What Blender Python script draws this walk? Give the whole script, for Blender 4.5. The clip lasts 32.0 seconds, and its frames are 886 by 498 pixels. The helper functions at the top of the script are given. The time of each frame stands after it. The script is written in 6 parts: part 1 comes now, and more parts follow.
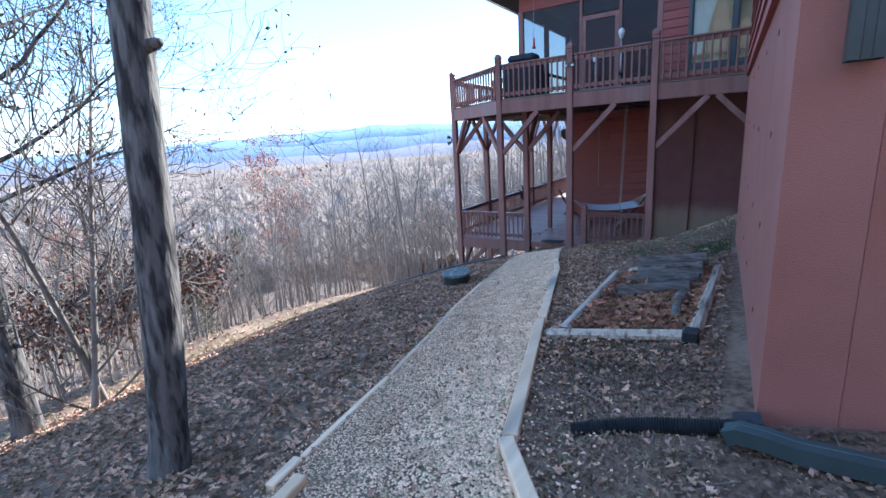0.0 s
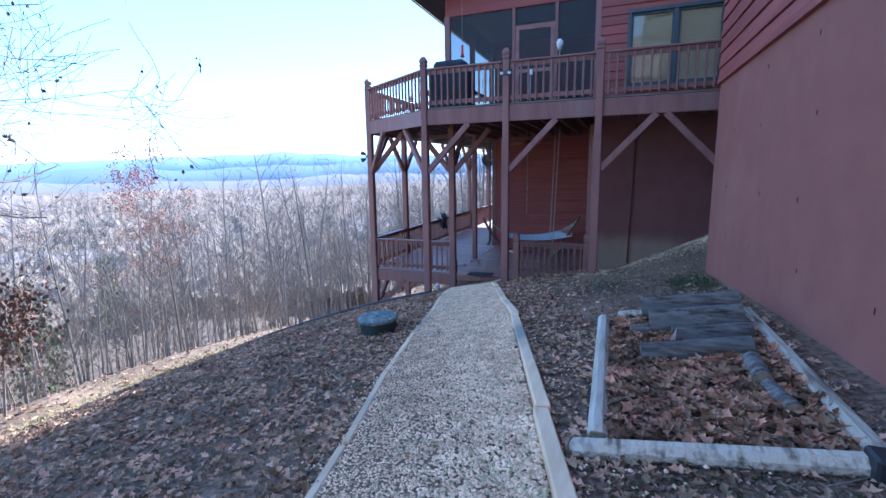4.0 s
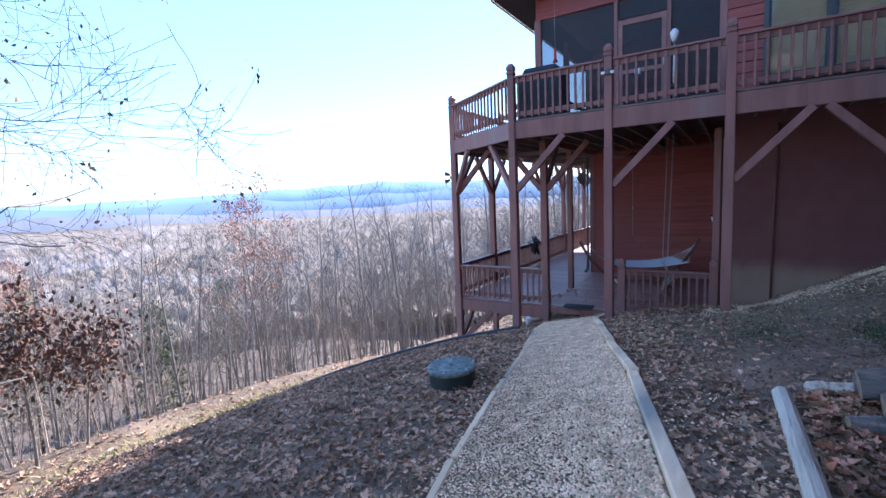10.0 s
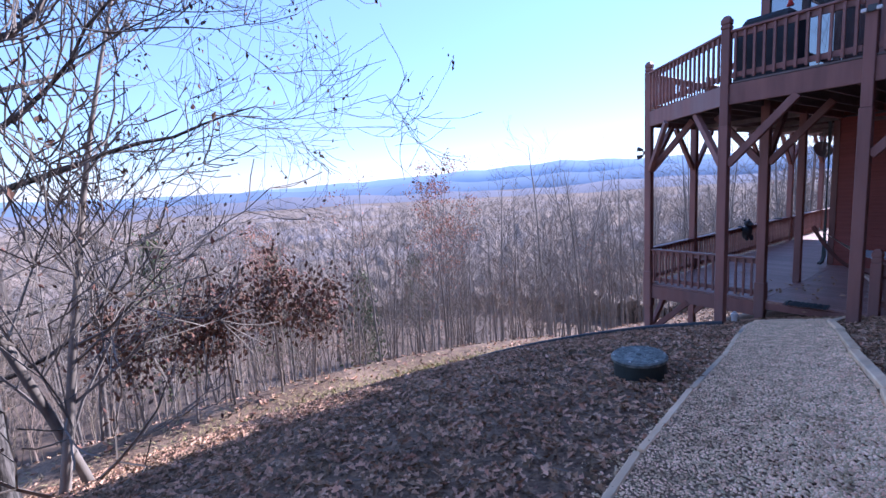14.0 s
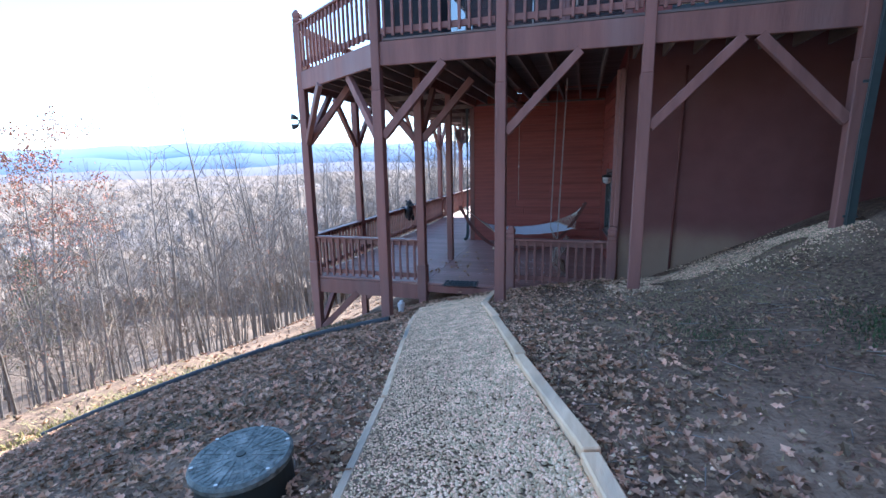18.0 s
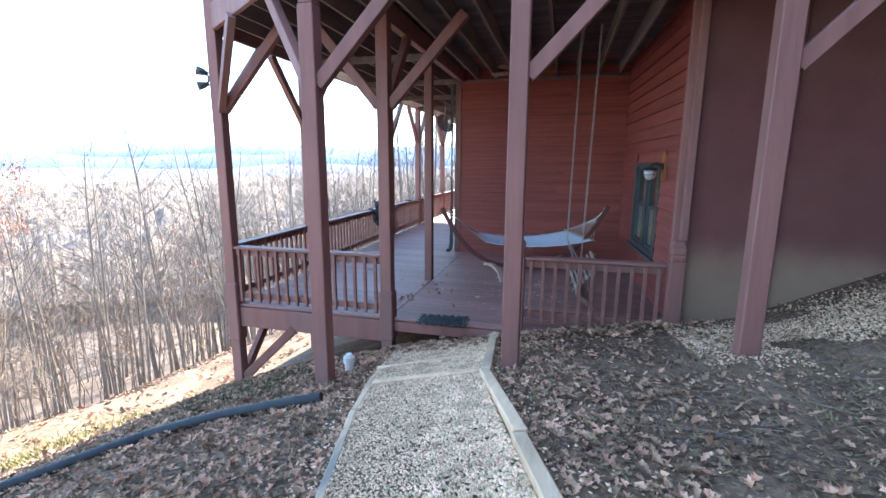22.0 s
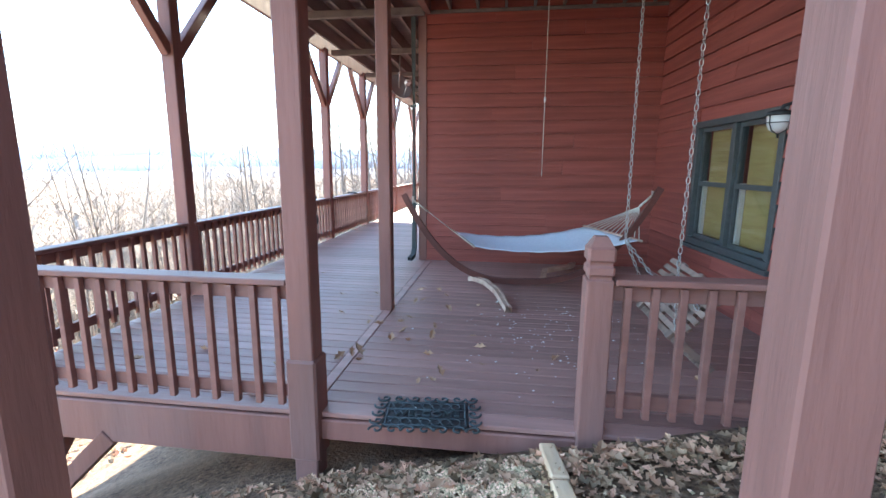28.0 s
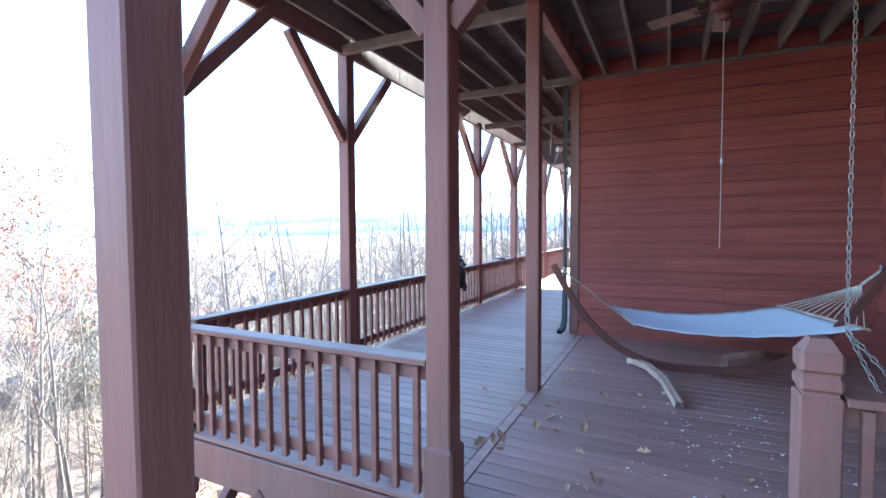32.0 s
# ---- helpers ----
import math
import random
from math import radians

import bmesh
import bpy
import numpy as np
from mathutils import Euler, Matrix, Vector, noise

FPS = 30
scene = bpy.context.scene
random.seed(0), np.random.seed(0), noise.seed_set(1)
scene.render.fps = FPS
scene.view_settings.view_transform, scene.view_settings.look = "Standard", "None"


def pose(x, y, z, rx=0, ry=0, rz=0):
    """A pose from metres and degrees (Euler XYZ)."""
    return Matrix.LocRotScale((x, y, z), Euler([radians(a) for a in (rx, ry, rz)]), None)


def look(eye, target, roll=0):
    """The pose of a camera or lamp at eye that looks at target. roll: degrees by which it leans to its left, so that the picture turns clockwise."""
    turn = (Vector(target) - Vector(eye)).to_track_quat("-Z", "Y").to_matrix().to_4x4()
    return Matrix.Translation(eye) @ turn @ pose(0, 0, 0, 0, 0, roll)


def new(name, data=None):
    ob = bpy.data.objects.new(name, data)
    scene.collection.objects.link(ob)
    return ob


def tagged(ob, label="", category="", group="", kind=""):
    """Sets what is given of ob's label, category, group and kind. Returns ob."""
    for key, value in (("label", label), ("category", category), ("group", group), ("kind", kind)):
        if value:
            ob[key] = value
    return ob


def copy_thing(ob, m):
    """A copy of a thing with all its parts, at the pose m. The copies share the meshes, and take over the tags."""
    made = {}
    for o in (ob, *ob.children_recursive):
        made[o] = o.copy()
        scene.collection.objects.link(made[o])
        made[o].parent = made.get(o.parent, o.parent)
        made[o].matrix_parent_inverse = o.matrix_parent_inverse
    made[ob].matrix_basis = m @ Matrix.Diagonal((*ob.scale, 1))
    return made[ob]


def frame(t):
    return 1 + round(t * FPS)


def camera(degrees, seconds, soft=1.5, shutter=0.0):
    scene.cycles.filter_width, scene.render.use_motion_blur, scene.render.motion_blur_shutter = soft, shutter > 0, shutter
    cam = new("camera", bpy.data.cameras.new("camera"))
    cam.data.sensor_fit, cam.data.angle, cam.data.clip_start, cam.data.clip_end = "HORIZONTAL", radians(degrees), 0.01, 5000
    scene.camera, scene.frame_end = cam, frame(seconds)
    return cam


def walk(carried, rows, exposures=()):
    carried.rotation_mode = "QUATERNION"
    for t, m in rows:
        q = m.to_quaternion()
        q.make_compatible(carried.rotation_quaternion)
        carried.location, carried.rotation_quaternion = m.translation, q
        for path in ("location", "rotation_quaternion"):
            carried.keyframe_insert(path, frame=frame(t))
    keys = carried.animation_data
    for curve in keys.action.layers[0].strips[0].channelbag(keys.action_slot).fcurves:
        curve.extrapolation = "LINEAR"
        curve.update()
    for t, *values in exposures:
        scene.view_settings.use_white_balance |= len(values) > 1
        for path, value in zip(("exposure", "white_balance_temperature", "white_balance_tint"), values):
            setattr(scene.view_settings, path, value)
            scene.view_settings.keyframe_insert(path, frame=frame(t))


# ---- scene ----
cam = camera(87.8, 32.0)
PATH = [
    (0, (0.236, 0.494, 3.138), (-0.822, 2.128, 2.678), -3.6),
    (0.5, (0.083, 0.583, 3.131), (-0.952, 2.232, 2.672), -2.7),
    (1, (-0.066, 0.713, 3.05), (-1.064, 2.389, 2.607), -1.7),
    (1.5, (-0.234, 0.89, 2.957), (-1.199, 2.59, 2.536), -0.9),
    (2, (-0.402, 1.046, 2.902), (-1.337, 2.769, 2.506), -0.8),
    (2.5, (-0.521, 1.28, 2.88), (-1.425, 3.024, 2.507), -0.9),
    (4.5, (-1.065, 2.349, 2.672), (-1.668, 4.227, 2.336), -0.9),
    (5, (-1.159, 2.607, 2.637), (-1.624, 4.522, 2.297), -1.0),
    (5.5, (-1.217, 2.849, 2.613), (-1.497, 4.797, 2.258), -1.1),
    (6, (-1.296, 2.991, 2.561), (-1.374, 4.956, 2.196), -0.7),
    (6.5, (-1.338, 3.034, 2.553), (-1.261, 4.996, 2.173), -0.9),
    (7, (-1.353, 3.042, 2.558), (-1.205, 5.0, 2.18), -1.0),
    (7.5, (-1.373, 3.046, 2.569), (-1.271, 5.013, 2.223), -1.1),
    (8, (-1.368, 3.092, 2.586), (-1.417, 5.069, 2.287), -1.3),
    (8.5, (-1.329, 3.144, 2.599), (-1.601, 5.108, 2.343), -1.5),
    (9, (-1.308, 3.154, 2.612), (-1.847, 5.066, 2.38), -1.7),
    (9.5, (-1.314, 3.159, 2.61), (-2.126, 4.973, 2.389), -2.0),
    (10, (-1.326, 3.138, 2.614), (-2.392, 4.816, 2.392), -2.5),
    (10.5, (-1.339, 3.097, 2.633), (-2.619, 4.616, 2.4), -2.9),
    (11, (-1.358, 3.108, 2.608), (-2.803, 4.471, 2.377), -3.2),
    (11.5, (-1.362, 3.119, 2.595), (-2.924, 4.348, 2.367), -3.4),
    (12, (-1.361, 3.122, 2.594), (-2.998, 4.248, 2.367), -3.5),
    (12.5, (-1.356, 3.094, 2.599), (-3.036, 4.154, 2.372), -3.3),
    (13, (-1.357, 3.064, 2.589), (-3.053, 4.098, 2.364), -3.2),
    (13.5, (-1.345, 3.059, 2.599), (-3.027, 4.114, 2.36), -3.2),
    (14, (-1.35, 3.086, 2.604), (-2.967, 4.232, 2.336), -3.3),
    (14.5, (-1.337, 3.148, 2.609), (-2.819, 4.454, 2.3), -3.5),
    (15, (-1.391, 3.26, 2.593), (-2.672, 4.756, 2.245), -3.3),
    (15.5, (-1.515, 3.482, 2.597), (-2.562, 5.144, 2.222), -2.9),
    (17.5, (-1.991, 4.903, 2.383), (-2.586, 6.778, 2.022), -1.1),
    (18, (-2.104, 5.246, 2.377), (-2.68, 7.121, 1.987), -1.1),
    (18.5, (-2.091, 5.633, 2.363), (-2.681, 7.499, 1.952), -0.5),
    (19, (-2.132, 5.985, 2.353), (-2.727, 7.847, 1.928), -0.1),
    (19.5, (-2.278, 6.326, 2.301), (-2.867, 8.193, 1.891), 0.2),
    (20, (-2.383, 6.666, 2.252), (-2.961, 8.54, 1.859), 0.3),
    (20.5, (-2.504, 6.973, 2.199), (-3.063, 8.856, 1.825), 0.4),
    (21, (-2.644, 7.284, 2.148), (-3.176, 9.178, 1.786), 0.3),
    (21.5, (-2.732, 7.613, 2.111), (-3.245, 9.512, 1.749), 0.3),
    (22, (-2.866, 7.916, 2.027), (-3.355, 9.82, 1.658), 0.3),
    (22.5, (-2.978, 8.224, 1.949), (-3.444, 10.131, 1.563), 0.1),
    (23, (-3.077, 8.499, 1.899), (-3.529, 10.406, 1.502), 0.0),
    (23.5, (-3.197, 8.732, 1.884), (-3.645, 10.638, 1.475), 0.0),
    (24, (-3.258, 9.005, 1.837), (-3.712, 10.908, 1.42), 0.1),
    (24.5, (-3.331, 9.252, 1.816), (-3.797, 11.148, 1.386), -0.0),
    (26.5, (-3.653, 10.362, 1.542), (-4.07, 12.271, 1.12), -0.5),
    (27, (-3.719, 10.601, 1.47), (-4.094, 12.523, 1.067), 0.0),
    (27.5, (-3.77, 10.72, 1.533), (-4.085, 12.655, 1.14), 0.7),
    (28, (-3.843, 10.886, 1.514), (-4.107, 12.836, 1.159), 0.4),
    (28.5, (-3.893, 11.011, 1.549), (-4.108, 12.972, 1.225), 0.2),
    (29, (-3.903, 11.085, 1.564), (-4.068, 13.059, 1.29), 0.2),
    (29.5, (-3.884, 11.087, 1.597), (-4.038, 13.067, 1.362), 0.0),
    (30, (-3.881, 11.074, 1.624), (-4.049, 13.056, 1.424), 0.1),
    (30.5, (-3.871, 11.058, 1.643), (-4.084, 13.039, 1.468), -0.0),
    (31, (-3.857, 11.05, 1.624), (-4.184, 13.019, 1.483), -0.1),
    (31.5, (-3.867, 11.055, 1.616), (-4.414, 12.975, 1.501), -0.4),
    (32, (-3.88, 11.087, 1.598), (-4.762, 12.88, 1.509), -0.3),
]
EXPOSURES = [(0.0, 2.2, 5150, 8), (5.0, 2.25, 4800, 10), (6.0, 2.4, 5100, 9), (7.0, 2.8, 5600, 8), (8.0, 3.0, 5700, 9), (9.0, 2.75, 5500, 9), (10.0, 2.1, 5150, 14), (11.5, 1.6, 5100, 24),
             (13.0, 1.45, 5150, 31), (15.0, 1.7, 5000, 20), (18.0, 2.4, 5300, 10), (20.0, 2.85, 5550, 8), (22.0, 3.1, 5800, 7), (26.5, 3.5, 6100, 7), (28.0, 3.65, 6250, 5), (30.0, 3.75, 6350, 5), (32.0, 3.55, 5300, 3)]
walk(cam, [(t, look(eye, target, roll)) for t, eye, target, roll in PATH], EXPOSURES)

# ---- world and sun ----
SUN_AZ, SUN_EL = radians(1), radians(29)
world = bpy.data.worlds.new("sky")
scene.world = world
world.use_nodes = True
wt = world.node_tree
sky = wt.nodes.new("ShaderNodeTexSky")
sky.sky_type = "NISHITA"
sky.sun_disc = False
sky.sun_elevation, sky.sun_rotation = SUN_EL, SUN_AZ
sky.air_density, sky.dust_density, sky.ozone_density = 1.35, 0.0, 4.0
wt.nodes["Background"].inputs["Strength"].default_value = 0.11
even = wt.nodes.new("ShaderNodeMix")  # light scattered many times evens out the clear sky
even.data_type = "RGBA"
even.inputs[0].default_value = 0.5
even.inputs[7].default_value = (1.6, 2.3, 3.4, 1)
wt.links.new(sky.outputs["Color"], even.inputs[6])
wt.links.new(even.outputs[2], wt.nodes["Background"].inputs["Color"])
sun_data = bpy.data.lights.new("sun", "SUN")
sun_data.energy, sun_data.angle, sun_data.color = 4.6, radians(0.6), (1.0, 0.89, 0.73)
sun = new("sun", sun_data)
sun_way = Vector((math.sin(SUN_AZ) * math.cos(SUN_EL), math.cos(SUN_AZ) * math.cos(SUN_EL), math.sin(SUN_EL)))
sun.matrix_world = look(sun_way * 60, (0, 0, 0))


# ---- materials ----
def mat(name, base, second=None, scale=8.0, detail=5.0, rough=0.75, bump=0.0, bump_scale=None, stretch=(1, 1, 1), third=None,
        third_scale=1.2, metal=0.0, vary=0.0, space="Object", lo=0.35, hi=0.65, spec=0.4):
    m = bpy.data.materials.new(name)
    m.use_nodes = True
    nt = m.node_tree
    b = nt.nodes["Principled BSDF"]
    b.inputs["Roughness"].default_value = rough
    b.inputs["Metallic"].default_value = metal
    b.inputs["Specular IOR Level"].default_value = spec
    tc = nt.nodes.new("ShaderNodeTexCoord")
    mp = nt.nodes.new("ShaderNodeMapping")
    mp.inputs["Scale"].default_value = stretch
    nt.links.new(tc.outputs[space], mp.inputs["Vector"])

    def noise_tex(sc, det):
        n = nt.nodes.new("ShaderNodeTexNoise")
        n.inputs["Scale"].default_value = sc
        n.inputs["Detail"].default_value = det
        nt.links.new(mp.outputs["Vector"], n.inputs["Vector"])
        return n

    def mixed(fac, a, c, low, high):
        ramp = nt.nodes.new("ShaderNodeMapRange")
        ramp.inputs["From Min"].default_value, ramp.inputs["From Max"].default_value = low, high
        nt.links.new(fac, ramp.inputs["Value"])
        mx = nt.nodes.new("ShaderNodeMix")
        mx.data_type = "RGBA"
        nt.links.new(ramp.outputs["Result"], mx.inputs[0])
        for sock, v in ((mx.inputs[6], a), (mx.inputs[7], c)):
            if isinstance(v, tuple):
                sock.default_value = (*v, 1)
            else:
                nt.links.new(v, sock)
        return mx.outputs[2]

    n1 = noise_tex(scale, detail)
    col = mixed(n1.outputs["Fac"], base, second or tuple(c * 0.7 for c in base), lo, hi)
    if third:
        n2 = noise_tex(third_scale, 3.0)
        col = mixed(n2.outputs["Fac"], col, third, 0.5, 0.72)
    if vary:
        info = nt.nodes.new("ShaderNodeObjectInfo")
        hsv = nt.nodes.new("ShaderNodeHueSaturation")
        mr = nt.nodes.new("ShaderNodeMapRange")
        mr.inputs["To Min"].default_value, mr.inputs["To Max"].default_value = 1 - vary, 1 + vary
        nt.links.new(info.outputs["Random"], mr.inputs["Value"])
        nt.links.new(mr.outputs["Result"], hsv.inputs["Value"])
        nt.links.new(col, hsv.inputs["Color"])
        col = hsv.outputs["Color"]
    nt.links.new(col, b.inputs["Base Color"])
    if bump:
        n3 = noise_tex(bump_scale or scale * 2, 6.0)
        bp = nt.nodes.new("ShaderNodeBump")
        bp.inputs["Strength"].default_value = bump
        bp.inputs["Distance"].default_value = 0.02
        nt.links.new(n3.outputs["Fac"], bp.inputs["Height"])
        nt.links.new(bp.outputs["Normal"], b.inputs["Normal"])
    return m


def island_vary(m, amount, hue=0.02):
    """Varies a material from one loose piece of a joined mesh to the next."""
    nt = m.node_tree
    b = nt.nodes["Principled BSDF"]
    old = b.inputs["Base Color"].links[0].from_socket
    geo = nt.nodes.new("ShaderNodeNewGeometry")
    hsv = nt.nodes.new("ShaderNodeHueSaturation")
    mr = nt.nodes.new("ShaderNodeMapRange")
    mr.inputs["To Min"].default_value, mr.inputs["To Max"].default_value = 1 - amount, 1 + amount
    mh = nt.nodes.new("ShaderNodeMapRange")
    mh.inputs["To Min"].default_value, mh.inputs["To Max"].default_value = 0.5 + hue, 0.5 - hue
    nt.links.new(geo.outputs["Random Per Island"], mr.inputs["Value"])
    nt.links.new(geo.outputs["Random Per Island"], mh.inputs["Value"])
    nt.links.new(mr.outputs["Result"], hsv.inputs["Value"])
    nt.links.new(mh.outputs["Result"], hsv.inputs["Hue"])
    nt.links.new(old, hsv.inputs["Color"])
    nt.links.new(hsv.outputs["Color"], b.inputs["Base Color"])
    return m


POST = mat("stained_timber", (0.285, 0.135, 0.112), (0.205, 0.098, 0.082), 6, 6, 0.6, 0.25, 30, (1, 1, 0.12), third=(0.27, 0.17, 0.155), vary=0.10)
RAIL = mat("stained_rail", (0.285, 0.135, 0.112), (0.205, 0.098, 0.082), 7, 6, 0.55, 0.2, 30, (0.25, 0.25, 1), third=(0.26, 0.165, 0.15), vary=0.10)
DECK = mat("deck_stain", (0.38, 0.215, 0.185), (0.285, 0.158, 0.138), 9, 6, 0.5, 0.25, 40, (0.15, 1, 1), third=(0.25, 0.165, 0.155), third_scale=2.5, vary=0.16)
SIDING = mat("cedar_siding", (0.33, 0.086, 0.066), (0.225, 0.056, 0.045), 8, 8, 0.6, 0.45, 25, (0.08, 0.08, 1.6), third=(0.27, 0.085, 0.068), third_scale=2.0, vary=0.12)
STUCCO = mat("painted_stucco", (0.325, 0.127, 0.094), (0.292, 0.111, 0.083), 3, 8, 0.85, 0.5, 160, third=(0.37, 0.163, 0.128), third_scale=0.5)
PARGE = mat("parged_foundation", (0.17, 0.062, 0.055), (0.15, 0.054, 0.048), 3, 8, 0.9, 0.4, 90, third=(0.19, 0.095, 0.07), third_scale=0.7)
DARKFRAME = mat("dark_green_frame", (0.075, 0.085, 0.088), (0.06, 0.068, 0.07), 20, 3, 0.4)


def blend_below(m, low_tone, low, high):
    """The base colour passes into a second one lower down, between two heights, along an uneven line."""
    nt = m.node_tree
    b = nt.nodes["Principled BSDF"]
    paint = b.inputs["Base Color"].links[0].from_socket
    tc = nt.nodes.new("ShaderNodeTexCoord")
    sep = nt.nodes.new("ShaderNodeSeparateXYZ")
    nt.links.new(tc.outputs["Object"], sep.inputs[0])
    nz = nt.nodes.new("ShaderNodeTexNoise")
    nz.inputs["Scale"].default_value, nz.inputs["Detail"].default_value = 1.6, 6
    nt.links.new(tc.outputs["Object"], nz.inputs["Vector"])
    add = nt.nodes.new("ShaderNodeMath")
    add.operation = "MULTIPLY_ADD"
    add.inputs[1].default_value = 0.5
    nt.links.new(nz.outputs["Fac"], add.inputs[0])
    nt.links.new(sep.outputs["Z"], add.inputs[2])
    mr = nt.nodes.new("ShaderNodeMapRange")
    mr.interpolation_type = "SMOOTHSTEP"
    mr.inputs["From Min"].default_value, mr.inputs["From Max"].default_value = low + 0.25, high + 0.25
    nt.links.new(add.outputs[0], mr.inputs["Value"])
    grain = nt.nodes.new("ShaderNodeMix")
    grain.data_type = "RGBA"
    grain.inputs[6].default_value, grain.inputs[7].default_value = (*low_tone, 1), (*(c * 0.7 for c in low_tone), 1)
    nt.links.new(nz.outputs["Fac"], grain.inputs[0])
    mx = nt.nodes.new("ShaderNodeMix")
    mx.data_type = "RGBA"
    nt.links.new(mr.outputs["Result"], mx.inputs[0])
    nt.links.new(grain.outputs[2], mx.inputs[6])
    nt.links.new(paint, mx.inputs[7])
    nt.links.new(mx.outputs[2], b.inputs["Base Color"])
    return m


FOUNDATION = blend_below(mat("foundation_paint", (0.19, 0.078, 0.07), (0.165, 0.066, 0.06), 3, 8, 0.9, 0.4, 90, third=(0.20, 0.095, 0.08), third_scale=0.7), (0.36, 0.25, 0.175), 0.75, 1.35)
BLIND = mat("yellow_blind", (0.52, 0.42, 0.16), (0.44, 0.34, 0.12), 4, 3, 0.8, 0.1, 60, (1, 1, 8), third=(0.6, 0.5, 0.25))
LUMBER = mat("pine_lumber", (0.84, 0.6, 0.39), (0.68, 0.46, 0.28), 9, 7, 0.8, 0.3, 40, (1, 0.15, 1), third=(0.30, 0.26, 0.21), third_scale=3, vary=0.12)
WEATHERED = mat("weathered_timber", (0.50, 0.405, 0.31), (0.15, 0.11, 0.08), 22, 9, 0.9, 0.9, 40, (1, 0.1, 1), third=(0.56, 0.48, 0.39), third_scale=4, vary=0.1, lo=0.48, hi=0.66)
BARK = mat("tree_bark", (0.13, 0.115, 0.107), (0.032, 0.028, 0.026), 24, 9, 0.95, 1.0, 30, (1, 1, 0.2), third=(0.19, 0.18, 0.165), third_scale=11, lo=0.42, hi=0.58)
LOGBARK = mat("log_bark", (0.21, 0.17, 0.145), (0.04, 0.031, 0.026), 30, 9, 0.95, 1.0, 34, (0.14, 1, 1), third=(0.22, 0.21, 0.20), third_scale=4, vary=0.15)
LOGEND = mat("log_end", (0.30, 0.22, 0.14), (0.17, 0.12, 0.08), 25, 6, 0.9, 0.3)
TWIG = mat("twig_bark", (0.27, 0.232, 0.20), (0.165, 0.14, 0.122), 4, 3, 0.95, vary=0.25)
FARTWIG = island_vary(mat("far_twig_bark", (0.285, 0.218, 0.163), (0.175, 0.135, 0.105), 0.3, 3, 0.95), 0.25, 0.02)
LEAF = island_vary(mat("oak_leaf_litter", (0.50, 0.32, 0.20), (0.24, 0.142, 0.085), 3, 3, 0.75), 0.68, 0.015)
LEAFBIT = island_vary(mat("leaf_bits", (0.30, 0.19, 0.13), (0.14, 0.085, 0.06), 3, 3, 0.9), 0.6, 0.02)
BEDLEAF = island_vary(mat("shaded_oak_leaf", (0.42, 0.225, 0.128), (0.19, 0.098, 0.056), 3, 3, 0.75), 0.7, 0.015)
DEADLEAF = island_vary(mat("clinging_dead_leaf", (0.16, 0.085, 0.055), (0.10, 0.055, 0.04), 3, 3, 0.85), 0.4, 0.02)
RUSTLEAF = island_vary(mat("rust_leaf", (0.52, 0.25, 0.15), (0.38, 0.175, 0.105), 3, 3, 0.85), 0.35, 0.02)
NEEDLE = island_vary(mat("pine_needles", (0.13, 0.155, 0.07), (0.085, 0.11, 0.05), 3, 3, 0.85), 0.3, 0.02)
SOIL = mat("leafy_soil", (0.24, 0.15, 0.095), (0.075, 0.045, 0.03), 22, 10, 0.95, 1.0, 40, third=(0.30, 0.20, 0.135), third_scale=1.1)
# leaf litter under the trees, darkened to carry their shade in its colour
WOODFLOOR = mat("shaded_woodland_floor", (0.20, 0.135, 0.095), (0.09, 0.065, 0.05), 0.7, 9, 0.95, 1.0, 2.0, third=(0.13, 0.10, 0.085), third_scale=0.05)
CANOPY = mat("bare_canopy", (0.30, 0.24, 0.195), (0.17, 0.138, 0.12), 0.5, 8, 1.0, 0.6, 1.2, third=(0.27, 0.24, 0.24), third_scale=0.02, spec=0.0)
GRAVELBED = mat("gravel_bed", (0.36, 0.245, 0.16), (0.15, 0.10, 0.065), 40, 6, 0.95, 1.0, 45)
PEBBLE = island_vary(mat("pea_gravel", (0.82, 0.60, 0.39), (0.56, 0.385, 0.24), 8, 3, 0.8), 0.46, 0.022)
BLACKPLASTIC = mat("black_plastic", (0.018, 0.019, 0.022), (0.03, 0.03, 0.033), 8, 4, 0.5, 0.1)
GREENMETAL = mat("dark_green_downspout", (0.05, 0.068, 0.068), (0.04, 0.054, 0.054), 8, 4, 0.4)
LIDPLASTIC = mat("green_riser_plastic", (0.03, 0.042, 0.04), (0.022, 0.03, 0.029), 6, 5, 0.6, 0.2)
LIDTOP = mat("green_lid_plastic", (0.15, 0.175, 0.165), (0.06, 0.075, 0.072), 26, 8, 0.55, 0.5, 60, third=(0.27, 0.29, 0.27), third_scale=9)
CLOTH = mat("hammock_canvas", (0.72, 0.77, 0.86), (0.66, 0.71, 0.81), 30, 4, 0.9, 0.2, 200)
ROPE = mat("cotton_rope", (0.66, 0.62, 0.54), (0.5, 0.46, 0.4), 40, 3, 0.9)
STEEL = mat("galvanized_chain", (0.55, 0.53, 0.50), (0.4, 0.38, 0.36), 20, 3, 0.4, metal=0.8)
STANDWOOD = mat("hammock_stand_wood", (0.13, 0.042, 0.033), (0.095, 0.03, 0.024), 8, 6, 0.5, 0.2, 30, (0.2, 1, 1))
PALEWOOD = mat("bare_cut_wood", (0.56, 0.39, 0.30), (0.42, 0.28, 0.21), 10, 5, 0.8, 0.2)
